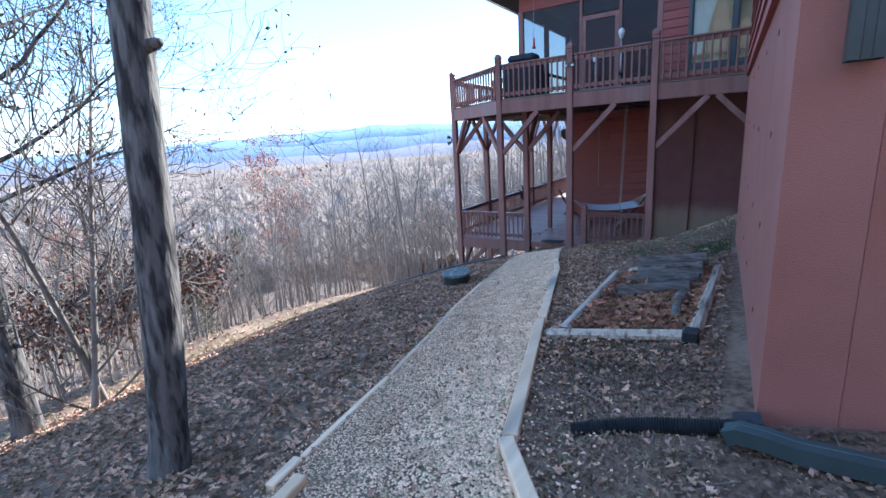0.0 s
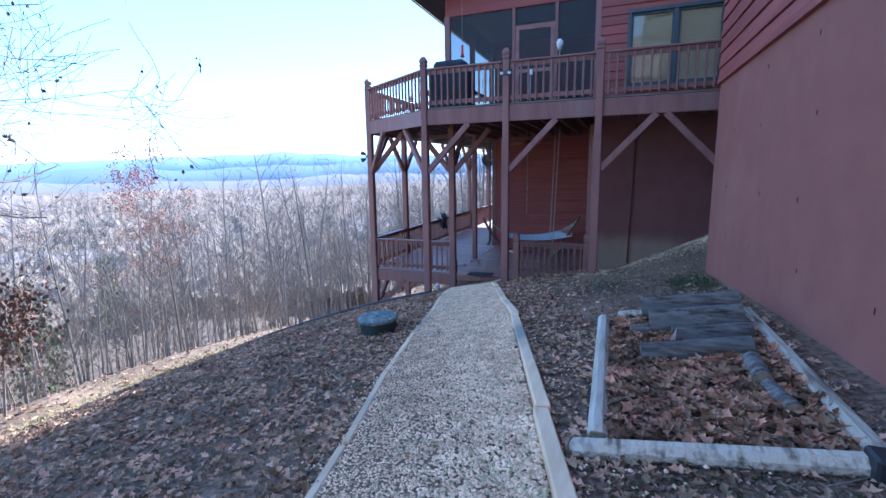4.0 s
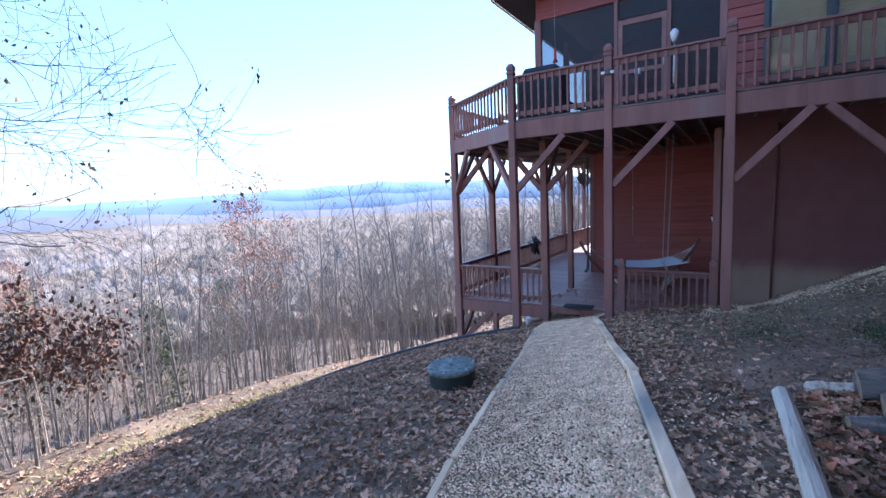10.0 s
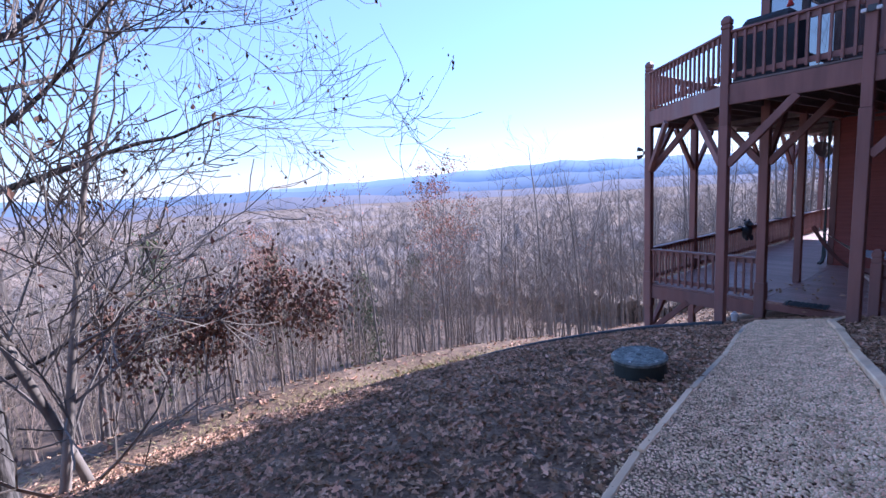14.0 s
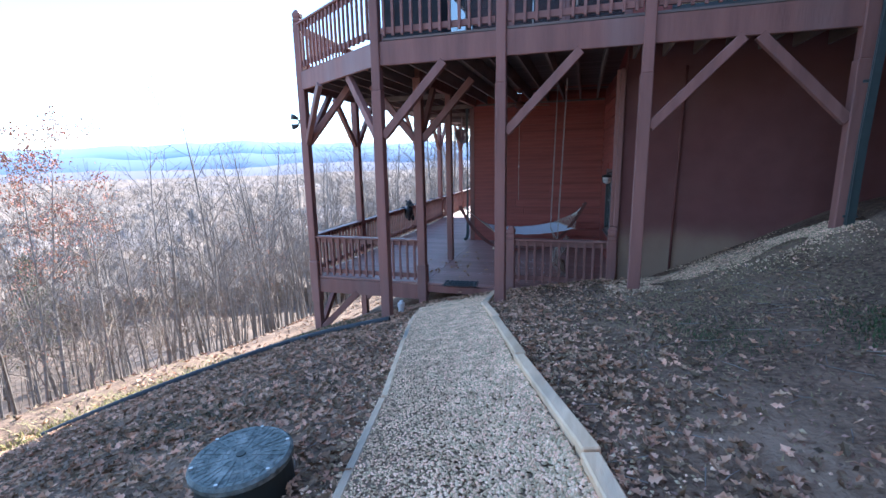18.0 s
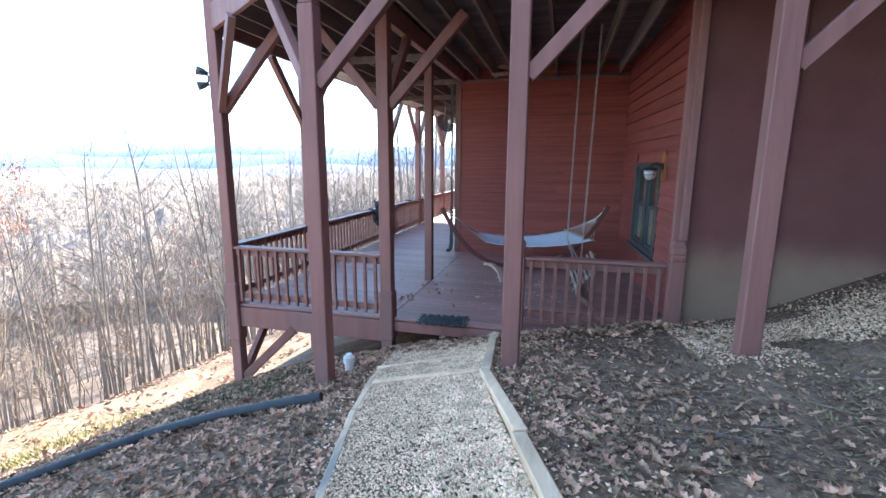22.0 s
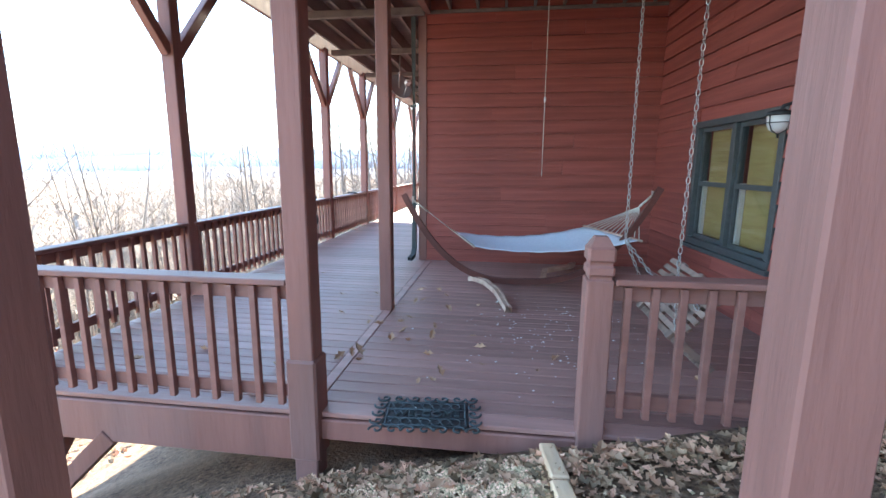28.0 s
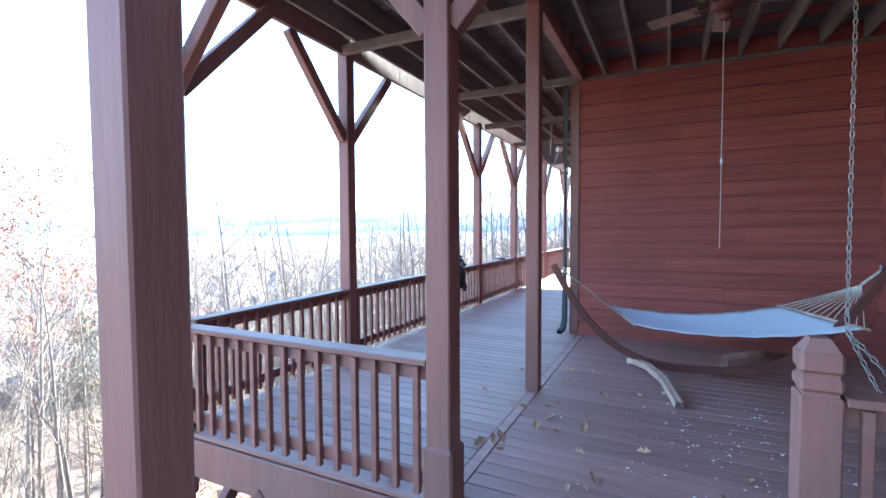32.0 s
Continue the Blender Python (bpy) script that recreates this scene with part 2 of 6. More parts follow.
SLATWOOD = mat("swing_slat_wood", (0.30, 0.205, 0.165), (0.2, 0.135, 0.108), 10, 6, 0.8, 0.2, 40, (0.2, 1, 1), vary=0.15)
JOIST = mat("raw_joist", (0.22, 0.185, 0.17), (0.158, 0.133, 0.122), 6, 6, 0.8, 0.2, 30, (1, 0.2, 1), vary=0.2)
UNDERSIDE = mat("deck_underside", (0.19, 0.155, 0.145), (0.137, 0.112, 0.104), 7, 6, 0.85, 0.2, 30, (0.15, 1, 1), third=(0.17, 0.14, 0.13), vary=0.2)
WHITE = mat("white_plastic", (0.75, 0.75, 0.74), (0.68, 0.68, 0.67), 10, 3, 0.5)
MATRUBBER = mat("rubber_mat", (0.05, 0.065, 0.072), (0.036, 0.047, 0.052), 20, 4, 0.55, 0.2)
BEARPAINT = mat("black_bear_paint", (0.025, 0.027, 0.032), (0.04, 0.042, 0.046), 12, 4, 0.7, 0.4)
ROOF = mat("roof_shingle", (0.06, 0.058, 0.06), (0.04, 0.038, 0.04), 18, 5, 0.9, 0.4)
COVER = mat("black_grill_cover", (0.03, 0.031, 0.036), (0.02, 0.021, 0.025), 7, 5, 0.65, 0.3, 14)
BROWNFAN = mat("fan_blade_wood", (0.28, 0.19, 0.14), (0.2, 0.135, 0.10), 9, 5, 0.6)
RED = mat("red_plastic", (0.55, 0.04, 0.03), None, 9, 3, 0.5)
COPPER = mat("lamp_plaque_wood", (0.42, 0.17, 0.06), (0.33, 0.12, 0.045), 9, 5, 0.5)
MOSS = island_vary(mat("moss_green", (0.06, 0.10, 0.035), (0.04, 0.07, 0.03), 12, 4, 0.95), 0.3)
STRAW = island_vary(mat("dry_straw_grass", (0.36, 0.28, 0.15), (0.26, 0.2, 0.1), 12, 4, 0.95), 0.3)
LANEGRASS = island_vary(mat("lane_grass", (0.33, 0.29, 0.10), (0.22, 0.2, 0.07), 12, 4, 0.9), 0.35)
# distance haze is mixed into the ridge colours, bluer the farther off
FOG1 = mat("hazy_near_ridge", (0.2, 0.2, 0.235), (0.175, 0.178, 0.215), 0.004, 5, 1.0, spec=0.0)
FOG2 = mat("hazy_middle_ridge", (0.17, 0.22, 0.31), (0.15, 0.198, 0.285), 0.003, 5, 1.0, spec=0.0)
FOG3 = mat("hazy_far_ridge", (0.22, 0.3, 0.425), (0.205, 0.28, 0.405), 0.002, 5, 1.0, spec=0.0)

GLASS = bpy.data.materials.new("window_glass")
GLASS.use_nodes = True
gb = GLASS.node_tree.nodes["Principled BSDF"]
gb.inputs["Roughness"].default_value = 0.02
gb.inputs["Transmission Weight"].default_value = 1.0
gb.inputs["IOR"].default_value = 1.45


# ---- builders ----
def link_mesh(name, bm, material, parent=None, label="", smooth=False):
    me = bpy.data.meshes.new(name)
    bm.to_mesh(me)
    bm.free()
    me.materials.append(material)
    if smooth:
        me.polygons.foreach_set("use_smooth", [True] * len(me.polygons))
    ob = new(name, me)
    if parent:
        ob.parent = parent
    if label:
        ob["label"] = label
    return ob


def part(name, bm, material, parent, label="", smooth=False):
    return link_mesh(name, bm, material, parent, label, smooth)


def thing(name, label, category, group="", loc=(0, 0, 0), kind=""):
    ob = new(name)
    ob.location = loc
    return tagged(ob, label, category, group, kind)


def box(bm, x0, x1, y0, y1, z0, z1, m=None, bevel=0.0):
    r = bmesh.ops.create_cube(bm, size=1.0)
    t = Matrix.Translation(((x0 + x1) / 2, (y0 + y1) / 2, (z0 + z1) / 2)) @ Matrix.Diagonal((x1 - x0, y1 - y0, z1 - z0, 1))
    bmesh.ops.transform(bm, matrix=(m @ t) if m else t, verts=r["verts"])
    if bevel:
        edges = list({e for v in r["verts"] for e in v.link_edges})
        bmesh.ops.bevel(bm, geom=edges, offset=bevel, segments=1, affect="EDGES")
    return bm


def boxed(*a, **k):
    return box(bmesh.new(), *a, **k)


def beam_bm(p, q, w, d, bevel=0.006, bm=None):
    """A straight timber from p to q, w wide (level) and d deep."""
    p, q = Vector(p), Vector(q)
    way = (q - p).normalized()
    side = way.cross(Vector((0, 0, 1)))
    side = side.normalized() if side.length > 1e-4 else Vector((1, 0, 0))
    up = side.cross(way)
    m = Matrix((side, way, up)).transposed().to_4x4()
    m.translation = (p + q) / 2
    bm = bm or bmesh.new()
    return box(bm, -w / 2, w / 2, -(q - p).length / 2, (q - p).length / 2, -d / 2, d / 2, m, bevel)


def chain_data(chains, sides):
    """Vertices and faces of tapered tubes; a chain is a list of (point, radius)."""
    verts, faces = [], []
    for ch in chains:
        base = len(verts)
        n = len(ch)
        for i, (p, r) in enumerate(ch):
            a = ch[max(i - 1, 0)][0]
            b = ch[min(i + 1, n - 1)][0]
            w = Vector(b) - Vector(a)
            w = w.normalized() if w.length > 1e-6 else Vector((0, 0, 1))
            s = w.cross(Vector((0.31, 0.17, 0.93)))
            s = s.normalized() if s.length > 1e-3 else w.orthogonal().normalized()
            u = w.cross(s)
            for k in range(sides):
                t = 2 * math.pi * k / sides
                verts.append(tuple(Vector(p) + s * (math.cos(t) * r) + u * (math.sin(t) * r)))
        for i in range(n - 1):
            for k in range(sides):
                k2 = (k + 1) % sides
                a = base + i * sides
                faces.append((a + k, a + k2, a + sides + k2, a + sides + k))
        if sides > 4:
            faces.append(tuple(base + k for k in reversed(range(sides))))
            faces.append(tuple(base + (n - 1) * sides + k for k in range(sides)))
    return verts, faces


def tube(name, chains, sides, material, parent=None, label="", smooth=True):
    verts, faces = chain_data(chains, sides)
    me = bpy.data.meshes.new(name)
    me.from_pydata(verts, [], faces)
    me.materials.append(material)
    me.polygons.foreach_set("use_smooth", [smooth] * len(me.polygons))
    ob = new(name, me)
    if parent:
        ob.parent = parent
    if label:
        ob["label"] = label
    return ob


# ---- ground ----
def poly(x, y):
    a, b = x / 5, (y - 7) / 5
    return (1.379 + 0.960 * a - 0.420 * b + 0.321 * a * a - 0.033 * a * b - 0.173 * b * b
            + 0.316 * a ** 3 + 0.022 * a * a * b + 0.068 * a * b * b)


def height(x, y):
    """The level of the hillside; it works on numbers and arrays."""
    xc, yc = np.clip(x, -8.8, 1.2), np.clip(y, -3.0, 14.5)
    z = poly(xc, yc)
    d = np.maximum(0, -8.8 - x)
    z = z - 0.10 * np.minimum(d, 1.6) - 0.46 * np.clip(d - 1.6, 0, 31.6) - 0.05 * np.clip(d - 33, 0, 60) - 0.022 * np.clip(d - 93, 0, 500)
    z = z + 0.22 * np.clip(x - 1.2, 0, 14)
    e = np.maximum(0, y - 14.5)
    z = z - 0.10 * np.minimum(e, 16) - 0.22 * np.clip(e - 16, 0, 45) * np.clip((x + 60) / 50, 0, 1)
    # unseen bank behind the start, raised to keep sky light off the end wall
    z = z + 0.8 * np.clip(-3.2 - y, 0, 15) * np.clip((x + 5) / 3, 0, 1)
    # the bank climbs towards the foundation
    z = z + 0.27 * np.clip(x + 1.0, 0, 2.6) * np.clip((y - 9.9) / 1.6, 0, 1) * np.clip((14.5 - y) / 0.5, 0, 1)
    # dug out under the house and its decks
    return np.where((y > 13.5) & (y < 31) & (x > -7.5) & (x < 5.8), np.minimum(z, -0.42), z)


xs = np.concatenate([-8.8 - np.geomspace(0.3, 4400, 70)[::-1], np.arange(-8.8, 1.6, 0.16), 1.6 + np.geomspace(0.3, 900, 26)])
ys = np.concatenate([-4 - np.geomspace(0.3, 2500, 40)[::-1], np.arange(-4, 16, 0.16), 16 + np.geomspace(0.3, 4400, 64)])
gx, gy = np.meshgrid(xs, ys, indexing="ij")
gz = height(gx, gy)
rough_amount = np.where((gx > -12) & (gx < 3) & (gy > -6) & (gy < 18), 0.018, np.clip(np.hypot(gx + 4, gy - 7) * 0.012 - 0.2, 0.02, 9.0))
for i in range(gx.shape[0]):
    for j in range(gx.shape[1]):
        f = 2.2 if rough_amount[i, j] == 0.018 else 0.012
        gz[i, j] += rough_amount[i, j] * noise.noise((gx[i, j] * f, gy[i, j] * f, 3.1))
nx, ny = gx.shape
idx = np.arange(nx * ny).reshape(nx, ny)
quads = np.stack([idx[:-1, :-1], idx[1:, :-1], idx[1:, 1:], idx[:-1, 1:]], -1).reshape(-1, 4)
me = bpy.data.meshes.new("ground")
me.from_pydata(np.stack([gx, gy, gz], -1).reshape(-1, 3).tolist(), [], quads.tolist())
me.materials.append(SOIL)
me.materials.append(WOODFLOOR)
midx, midy = (gx[:-1, :-1] + gx[1:, 1:]) / 2, (gy[:-1, :-1] + gy[1:, 1:]) / 2
me.polygons.foreach_set("material_index", ((midx < -10.4) | (midy > 31) | (midy < -8)).astype(int).reshape(-1).tolist())
me.polygons.foreach_set("use_smooth", [True] * len(me.polygons))
ground = tagged(new("ground", me), "leaf-strewn brown hillside falling to a wooded valley", "ground", kind="structure")


def ridge(name, dist, tops, material, label, az0=-20, az1=200, thick=500, seed=0):
    """A far line of hills round the valley; tops: degrees above the level at a few bearings (left of +y)."""
    bm = bmesh.new()
    rows = []
    n = 220
    for i in range(n + 1):
        az = az0 + (az1 - az0) * i / n
        t = np.interp(az, [p[0] for p in tops], [p[1] for p in tops])
        t += 0.40 * noise.noise((az * 0.11, seed, 0.3)) + 0.20 * noise.noise((az * 0.34, seed, 1.3)) + 0.04 * noise.noise((az * 2.2, seed, 2.3))
        z = dist * math.tan(radians(t)) + 2
        a = radians(az)
        w = Vector((-math.sin(a), math.cos(a), 0))
        row = [bm.verts.new(w * (dist - thick) + Vector((0, 0, -260))), bm.verts.new(w * (dist - thick * 0.4) + Vector((0, 0, z * 0.55 - 60))),
               bm.verts.new(w * dist + Vector((0, 0, z))), bm.verts.new(w * (dist + thick) + Vector((0, 0, -300)))]
        rows.append(row)
    for r0, r1 in zip(rows, rows[1:]):
        for k in range(3):
            bm.faces.new((r0[k], r1[k], r1[k + 1], r0[k + 1]))
    return tagged(link_mesh(name, bm, material, smooth=True), label, "mountain ridge", kind="structure")


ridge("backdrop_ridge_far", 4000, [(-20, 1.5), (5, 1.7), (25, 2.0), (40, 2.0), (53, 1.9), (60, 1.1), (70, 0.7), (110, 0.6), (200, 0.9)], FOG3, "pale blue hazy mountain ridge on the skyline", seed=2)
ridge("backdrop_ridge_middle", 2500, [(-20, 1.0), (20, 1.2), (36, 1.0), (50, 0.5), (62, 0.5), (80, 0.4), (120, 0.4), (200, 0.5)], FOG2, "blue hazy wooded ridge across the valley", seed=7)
ridge("backdrop_ridge_near", 1300, [(-20, -0.2), (20, -0.4), (45, -0.7), (60, -0.5), (90, -0.3), (200, -0.2)], FOG1, "hazy blue wooded foothills in the valley", seed=11, thick=300)

# ---- house walls ----
def upright(p, q):
    """A frame at p with x along p to q, z up and -y outwards to the right-hand side of the way."""
    p, q = Vector(p), Vector(q)
    u = (q - p).normalized()
    z = Vector((0, 0, 1))
    m = Matrix((u, z.cross(u), z)).transposed().to_4x4()
    m.translation = p
    return m, (q - p).length


BOARDS = {}


def lap_board(length, h):
    key = (round(length, 3), round(h, 3))
    if key not in BOARDS:
        bm = bmesh.new()
        v = [bm.verts.new(c) for c in ((0, -0.034, 0), (length, -0.034, 0), (length, -0.016, h - 0.012), (0, -0.016, h - 0.012),
                                       (0, 0.0, 0), (length, 0.0, 0), (length, 0.0, h - 0.012), (0, 0.0, h - 0.012))]
        for f in ((0, 1, 2, 3), (7, 6, 5, 4), (1, 0, 4, 5), (3, 2, 6, 7), (0, 3, 7, 4), (2, 1, 5, 6)):
            bm.faces.new([v[k] for k in f])
        me = bpy.data.meshes.new("plank")
        bm.to_mesh(me)
        bm.free()
        me.materials.append(SIDING)
        BOARDS[key] = me
    return BOARDS[key]


def slab_with_holes(bm, length, z0, z1, thick, holes):
    """A wall slab in its own frame, with openings through it."""
    us = sorted({0, length, *[h[0] for h in holes], *[h[1] for h in holes]})
    for a, b in zip(us, us[1:]):
        spans = [(z0, z1)]
        for h in holes:
            if h[0] <= a + 1e-6 and h[1] >= b - 1e-6:
                spans = [s for lo, hi in spans for s in ((lo, min(hi, h[2])), (max(lo, h[3]), hi)) if s[1] - s[0] > 1e-3]
        for lo, hi in spans:
            box(bm, a, b, 0, thick, lo, hi)
    return bm


def siding_wall(name, p, q, z0, z1, label, holes=(), step=0.2, thick=0.18, material=None, jitter=0):
    m, length = upright(p, q)
    w = link_mesh(name, slab_with_holes(bmesh.new(), length, z0, z1, thick, holes), material or SIDING)
    w.matrix_world = m
    tagged(w, label, "wall", kind="structure")
    z = z0
    rnd = random.Random(len(name) + jitter)
    while z < z1 - 0.03:
        h = min(step, z1 - z - 0.02)
        cuts = [(0.0, length)]
        for hole in holes:
            if hole[2] < z + h and hole[3] > z:
                cuts = [c for a, b in cuts for c in ((a, min(b, hole[0])), (max(a, hole[1]), b)) if c[1] - c[0] > 0.02]
        for a, b in cuts:
            if b - a > 2.4 and rnd.random() < 0.7:
                k = a + (b - a) * rnd.uniform(0.3, 0.7)
                runs = [(a, k - 0.002), (k + 0.002, b)]
            else:
                runs = [(a, b)]
            for a2, b2 in runs:
                ob = new("plank", lap_board(b2 - a2, h))
                ob.parent = w
                ob.location = (a2, 0, z)
        z += step
    return w


def window_unit(name, frame_m, width, h, label, parts=2, blind=BLIND, hung=True):
    """A window of side-by-side sashes in its own frame: x along, z up, -y outwards."""
    top = thing(name, label, "window", kind="structure")
    top.matrix_world = frame_m
    fr = 0.075
    bm = bmesh.new()
    for a in ((0, width, 0, fr), (0, width, h - fr, h), (0, fr, fr, h - fr), (width - fr, width, fr, h - fr)):
        box(bm, a[0], a[1], -0.045, 0.12, a[2], a[3], bevel=0.005)
    part("window_frame", bm, DARKFRAME, top)
    part("window_sill", boxed(-0.04, width + 0.04, -0.075, 0.02, -0.05, -0.002, bevel=0.006), DARKFRAME, top)
    inner = (width - 2 * fr) / parts
    for k in range(parts):
        x0 = fr + k * inner
        if k:
            part("mullion", boxed(x0 - 0.04, x0 + 0.04, -0.035, 0.1, fr, h - fr, bevel=0.004), DARKFRAME, top)
        a, b = x0 + (0.04 if k else 0), x0 + inner - (0.04 if k < parts - 1 else 0)
        sash = bmesh.new()
        mid = h * 0.5
        for c in ((a, b, fr, fr + 0.045), (a, b, h - fr - 0.045, h - fr), (a, a + 0.035, fr + 0.045, h - fr - 0.045), (b - 0.035, b, fr + 0.045, h - fr - 0.045)):
            box(sash, c[0], c[1], 0.01, 0.05, c[2], c[3])
        if hung:
            box(sash, a + 0.035, b - 0.035, 0.005, 0.05, mid - 0.025, mid + 0.025)
        leafed = part("sash", sash, DARKFRAME, top)
        pane = part("pane", boxed(a + 0.03, b - 0.03, 0.028, 0.034, fr + 0.03, h - fr - 0.03), GLASS, leafed)
        pane.visible_shadow = False
        bl = bmesh.new()
        if hung:
            box(bl, a + 0.07, b - 0.005, 0.10, 0.108, fr, h - fr)
            part("blind", bl, blind, top, "drawn yellow fabric blind")
            part("jamb_liner", boxed(a + 0.036, a + 0.066, 0.052, 0.1, fr, h * 0.52), WHITE, top, "white jamb liner")
        else:
            box(bl, a + 0.005, b - 0.005, 0.07, 0.078, fr, h - fr)
            n = 30
            for i in range(n):
                zz = fr + (h - 2 * fr) * i / n
                box(bl, a + 0.008, b - 0.008, 0.058, 0.069, zz, zz + (h - 2 * fr) / n * 0.7)
            part("blind", bl, blind, top, "tan slatted blind, lowered")
    return top


# tall stucco block beside the path, with lap siding above
m, length = upright((0.285, 9.7, 0), (0.40, 2.95, 0))
bm = boxed(0, length, 0, 0.3, 0.2, 3.84)
wall = link_mesh("wall_stucco", bm, STUCCO)
wall.matrix_world = m
tagged(wall, "tall smooth wall of dull red painted stucco", "wall", kind="structure")
bm = bmesh.new()
for x0, x1, y0, y1 in ((0.702, 7.0, 2.958, 3.25), (0.59, 7.0, 9.4, 9.697)):
    box(bm, x0, x1, y0, y1, 0.2, 3.84)
tagged(link_mesh("wall_stucco_ends", bm, STUCCO), "dull red stucco end walls of the tall block", "wall", kind="structure")
siding_wall("wall_upper_side", (0.277, 9.7, 0), (0.392, 2.95, 0), 3.84, 7.2, "red lap siding above the stucco wall", jitter=1)
siding_wall("wall_upper_front", (0.392, 2.94, 0), (7.0, 2.94, 0), 3.84, 7.2, "red lap siding of the block's end wall", jitter=2)
siding_wall("wall_upper_back", (7.0, 9.71, 0), (0.277, 9.71, 0), 3.84, 7.2, "red lap siding of the block's far end", jitter=3)
bm = boxed(-0.5, 7.6, 2.3, 10.3, 7.2, 7.42)
tagged(link_mesh("roof_of_block", bm, ROOF), "dark shingle roof edge over the tall block", "roof", kind="structure")
tie = thing("wall_tie", "rusty form tie stub in the stucco", "wall tie", "form ties in the stucco wall")
bm = bmesh.new()
box(bm, -0.004, 0.0, -0.003, 0.003, -0.018, 0.018)
part("stub", bm, BLACKPLASTIC, tie)
tie_places = [(y, z) for y in (3.9, 5.1, 6.3, 7.5, 8.7) for z in (1.9, 2.5, 3.1, 3.6)]
for k, (y, z) in enumerate(tie_places):
    mt = Matrix.Translation((0.284 + 0.01704 * (9.7 - y - 0.1 * math.sin(k * 2.3)), y + 0.1 * math.sin(k * 2.3), z + 0.05 * math.cos(k * 1.7)))
    if k == 0:
        tie.matrix_world = mt
    else:
        copy_thing(tie, mt)

# lower storey round the sitting deck
siding_wall("wall_hammock", (-5.19, 18.2, 0), (-1.645, 18.2, 0), 0.0, 4.02, "reddish brown horizontal cedar siding behind the hammock", jitter=4)
side_a, side_b = Vector((-1.645, 18.2, 0)), Vector((-1.355, 13.46, 0))
m_side, len_side = upright(side_a, side_b)
WIN = (1.27, 2.93, 0.61, 2.045)
siding_wall("wall_lamp", side_a, side_b, 0.0, 4.02, "reddish brown cedar siding with a twin window and lamp", holes=[WIN], jitter=5)
window_unit("window_1", m_side @ Matrix.Translation((WIN[0], 0, WIN[2])), WIN[1] - WIN[0], WIN[3] - WIN[2], "dark green twin sash window with drawn yellow blinds", 2)
siding_wall("wall_long", (-5.19, 28.4, 0), (-5.19, 18.38, 0), 0.0, 4.02, "reddish brown siding along the narrow deck", jitter=6)
bm = bmesh.new()
box(bm, -5.225, -5.10, 18.155, 18.185, 0, 3.72, bevel=0.004)
tagged(link_mesh("trim_corner", bm, POST), "brown corner board of the hammock wall", "trim", kind="structure")
bm = boxed(-1.67, -1.50, 13.365, 13.455, -0.1, 3.68, bevel=0.006)
tagged(link_mesh("trim_wall_end", bm, POST), "brown corner board at the wall's end", "trim", kind="structure")
bm = boxed(-1.615, -1.545, 13.25, 13.36, 1.215, 3.68, bevel=0.006)
tagged(link_mesh("trim_wall_corner", bm, POST), "paler brown corner strip standing on the newel", "trim", kind="structure")
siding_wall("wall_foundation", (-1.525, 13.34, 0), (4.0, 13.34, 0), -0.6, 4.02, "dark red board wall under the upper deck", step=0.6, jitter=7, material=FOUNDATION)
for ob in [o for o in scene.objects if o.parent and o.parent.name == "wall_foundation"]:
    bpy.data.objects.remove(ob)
bm = bmesh.new()
box(bm, -1.64, -1.4, 13.56, 13.66, -0.5, -0.04)
box(bm, -1.64, 6.0, 18.4, 18.6, -0.5, 4.0)
box(bm, 3.8, 4.0, 13.55, 18.4, -0.5, 4.0)
box(bm, -5.1, 6.0, 28.2, 28.39, -3.0, 8.0)
box(bm, 5.9, 6.1, 9.7, 28.2, 0.0, 8.0)
tagged(link_mesh("wall_hidden_shell", bm, PARGE), "plain house walls that close the building", "wall", kind="structure")

# ---- upper storey ----
UW = (0.54, 2.40, 4.40, 6.0)
siding_wall("wall_upper_window", (-1.5, 13.3, 0), (4.0, 13.3, 0), 4.03, 7.6, "dusty red lap siding with a wide upper window", holes=[UW], step=0.19, jitter=8)
mu, _ = upright((-1.5, 13.3, 0), (4.0, 13.3, 0))
TAN = mat("tan_blind", (0.74, 0.60, 0.38), (0.66, 0.52, 0.31), 5, 3, 0.8)
window_unit("window_2", mu @ Matrix.Translation((UW[0], 0, UW[2])), UW[1] - UW[0], UW[3] - UW[2], "wide dark-framed upper window with tan blinds", 2, TAN, hung=False)
siding_wall("wall_porch_header", (-5.1, 13.3, 0), (-1.5, 13.3, 0), 6.36, 7.2, "red boarded header over the screened porch", step=0.4, jitter=9)
siding_wall("wall_porch_back", (-5.0, 17.6, 0), (-1.5, 17.6, 0), 4.03, 7.3, "red siding at the back of the screened porch", jitter=10)
siding_wall("wall_porch_side", (-1.5, 17.6, 0), (-1.5, 13.5, 0), 4.03, 7.3, "red siding at the porch's inner side", jitter=11)
bm = bmesh.new()
box(bm, -5.1, -1.5, 13.35, 17.6, 6.75, 6.85)
tagged(link_mesh("ceiling", bm, JOIST), "dark board ceiling of the screened porch", "ceiling", kind="structure")
screen_m = bpy.data.materials.new("insect_screen")
screen_m.use_nodes = True
snt = screen_m.node_tree
sb = snt.nodes["Principled BSDF"]
sb.inputs["Base Color"].default_value = (0.02, 0.02, 0.024, 1)
sb.inputs["Alpha"].default_value = 0.55
porch = thing("porch_screen", "dark insect screens in brown porch framing", "screen", loc=(0, 0, 0))
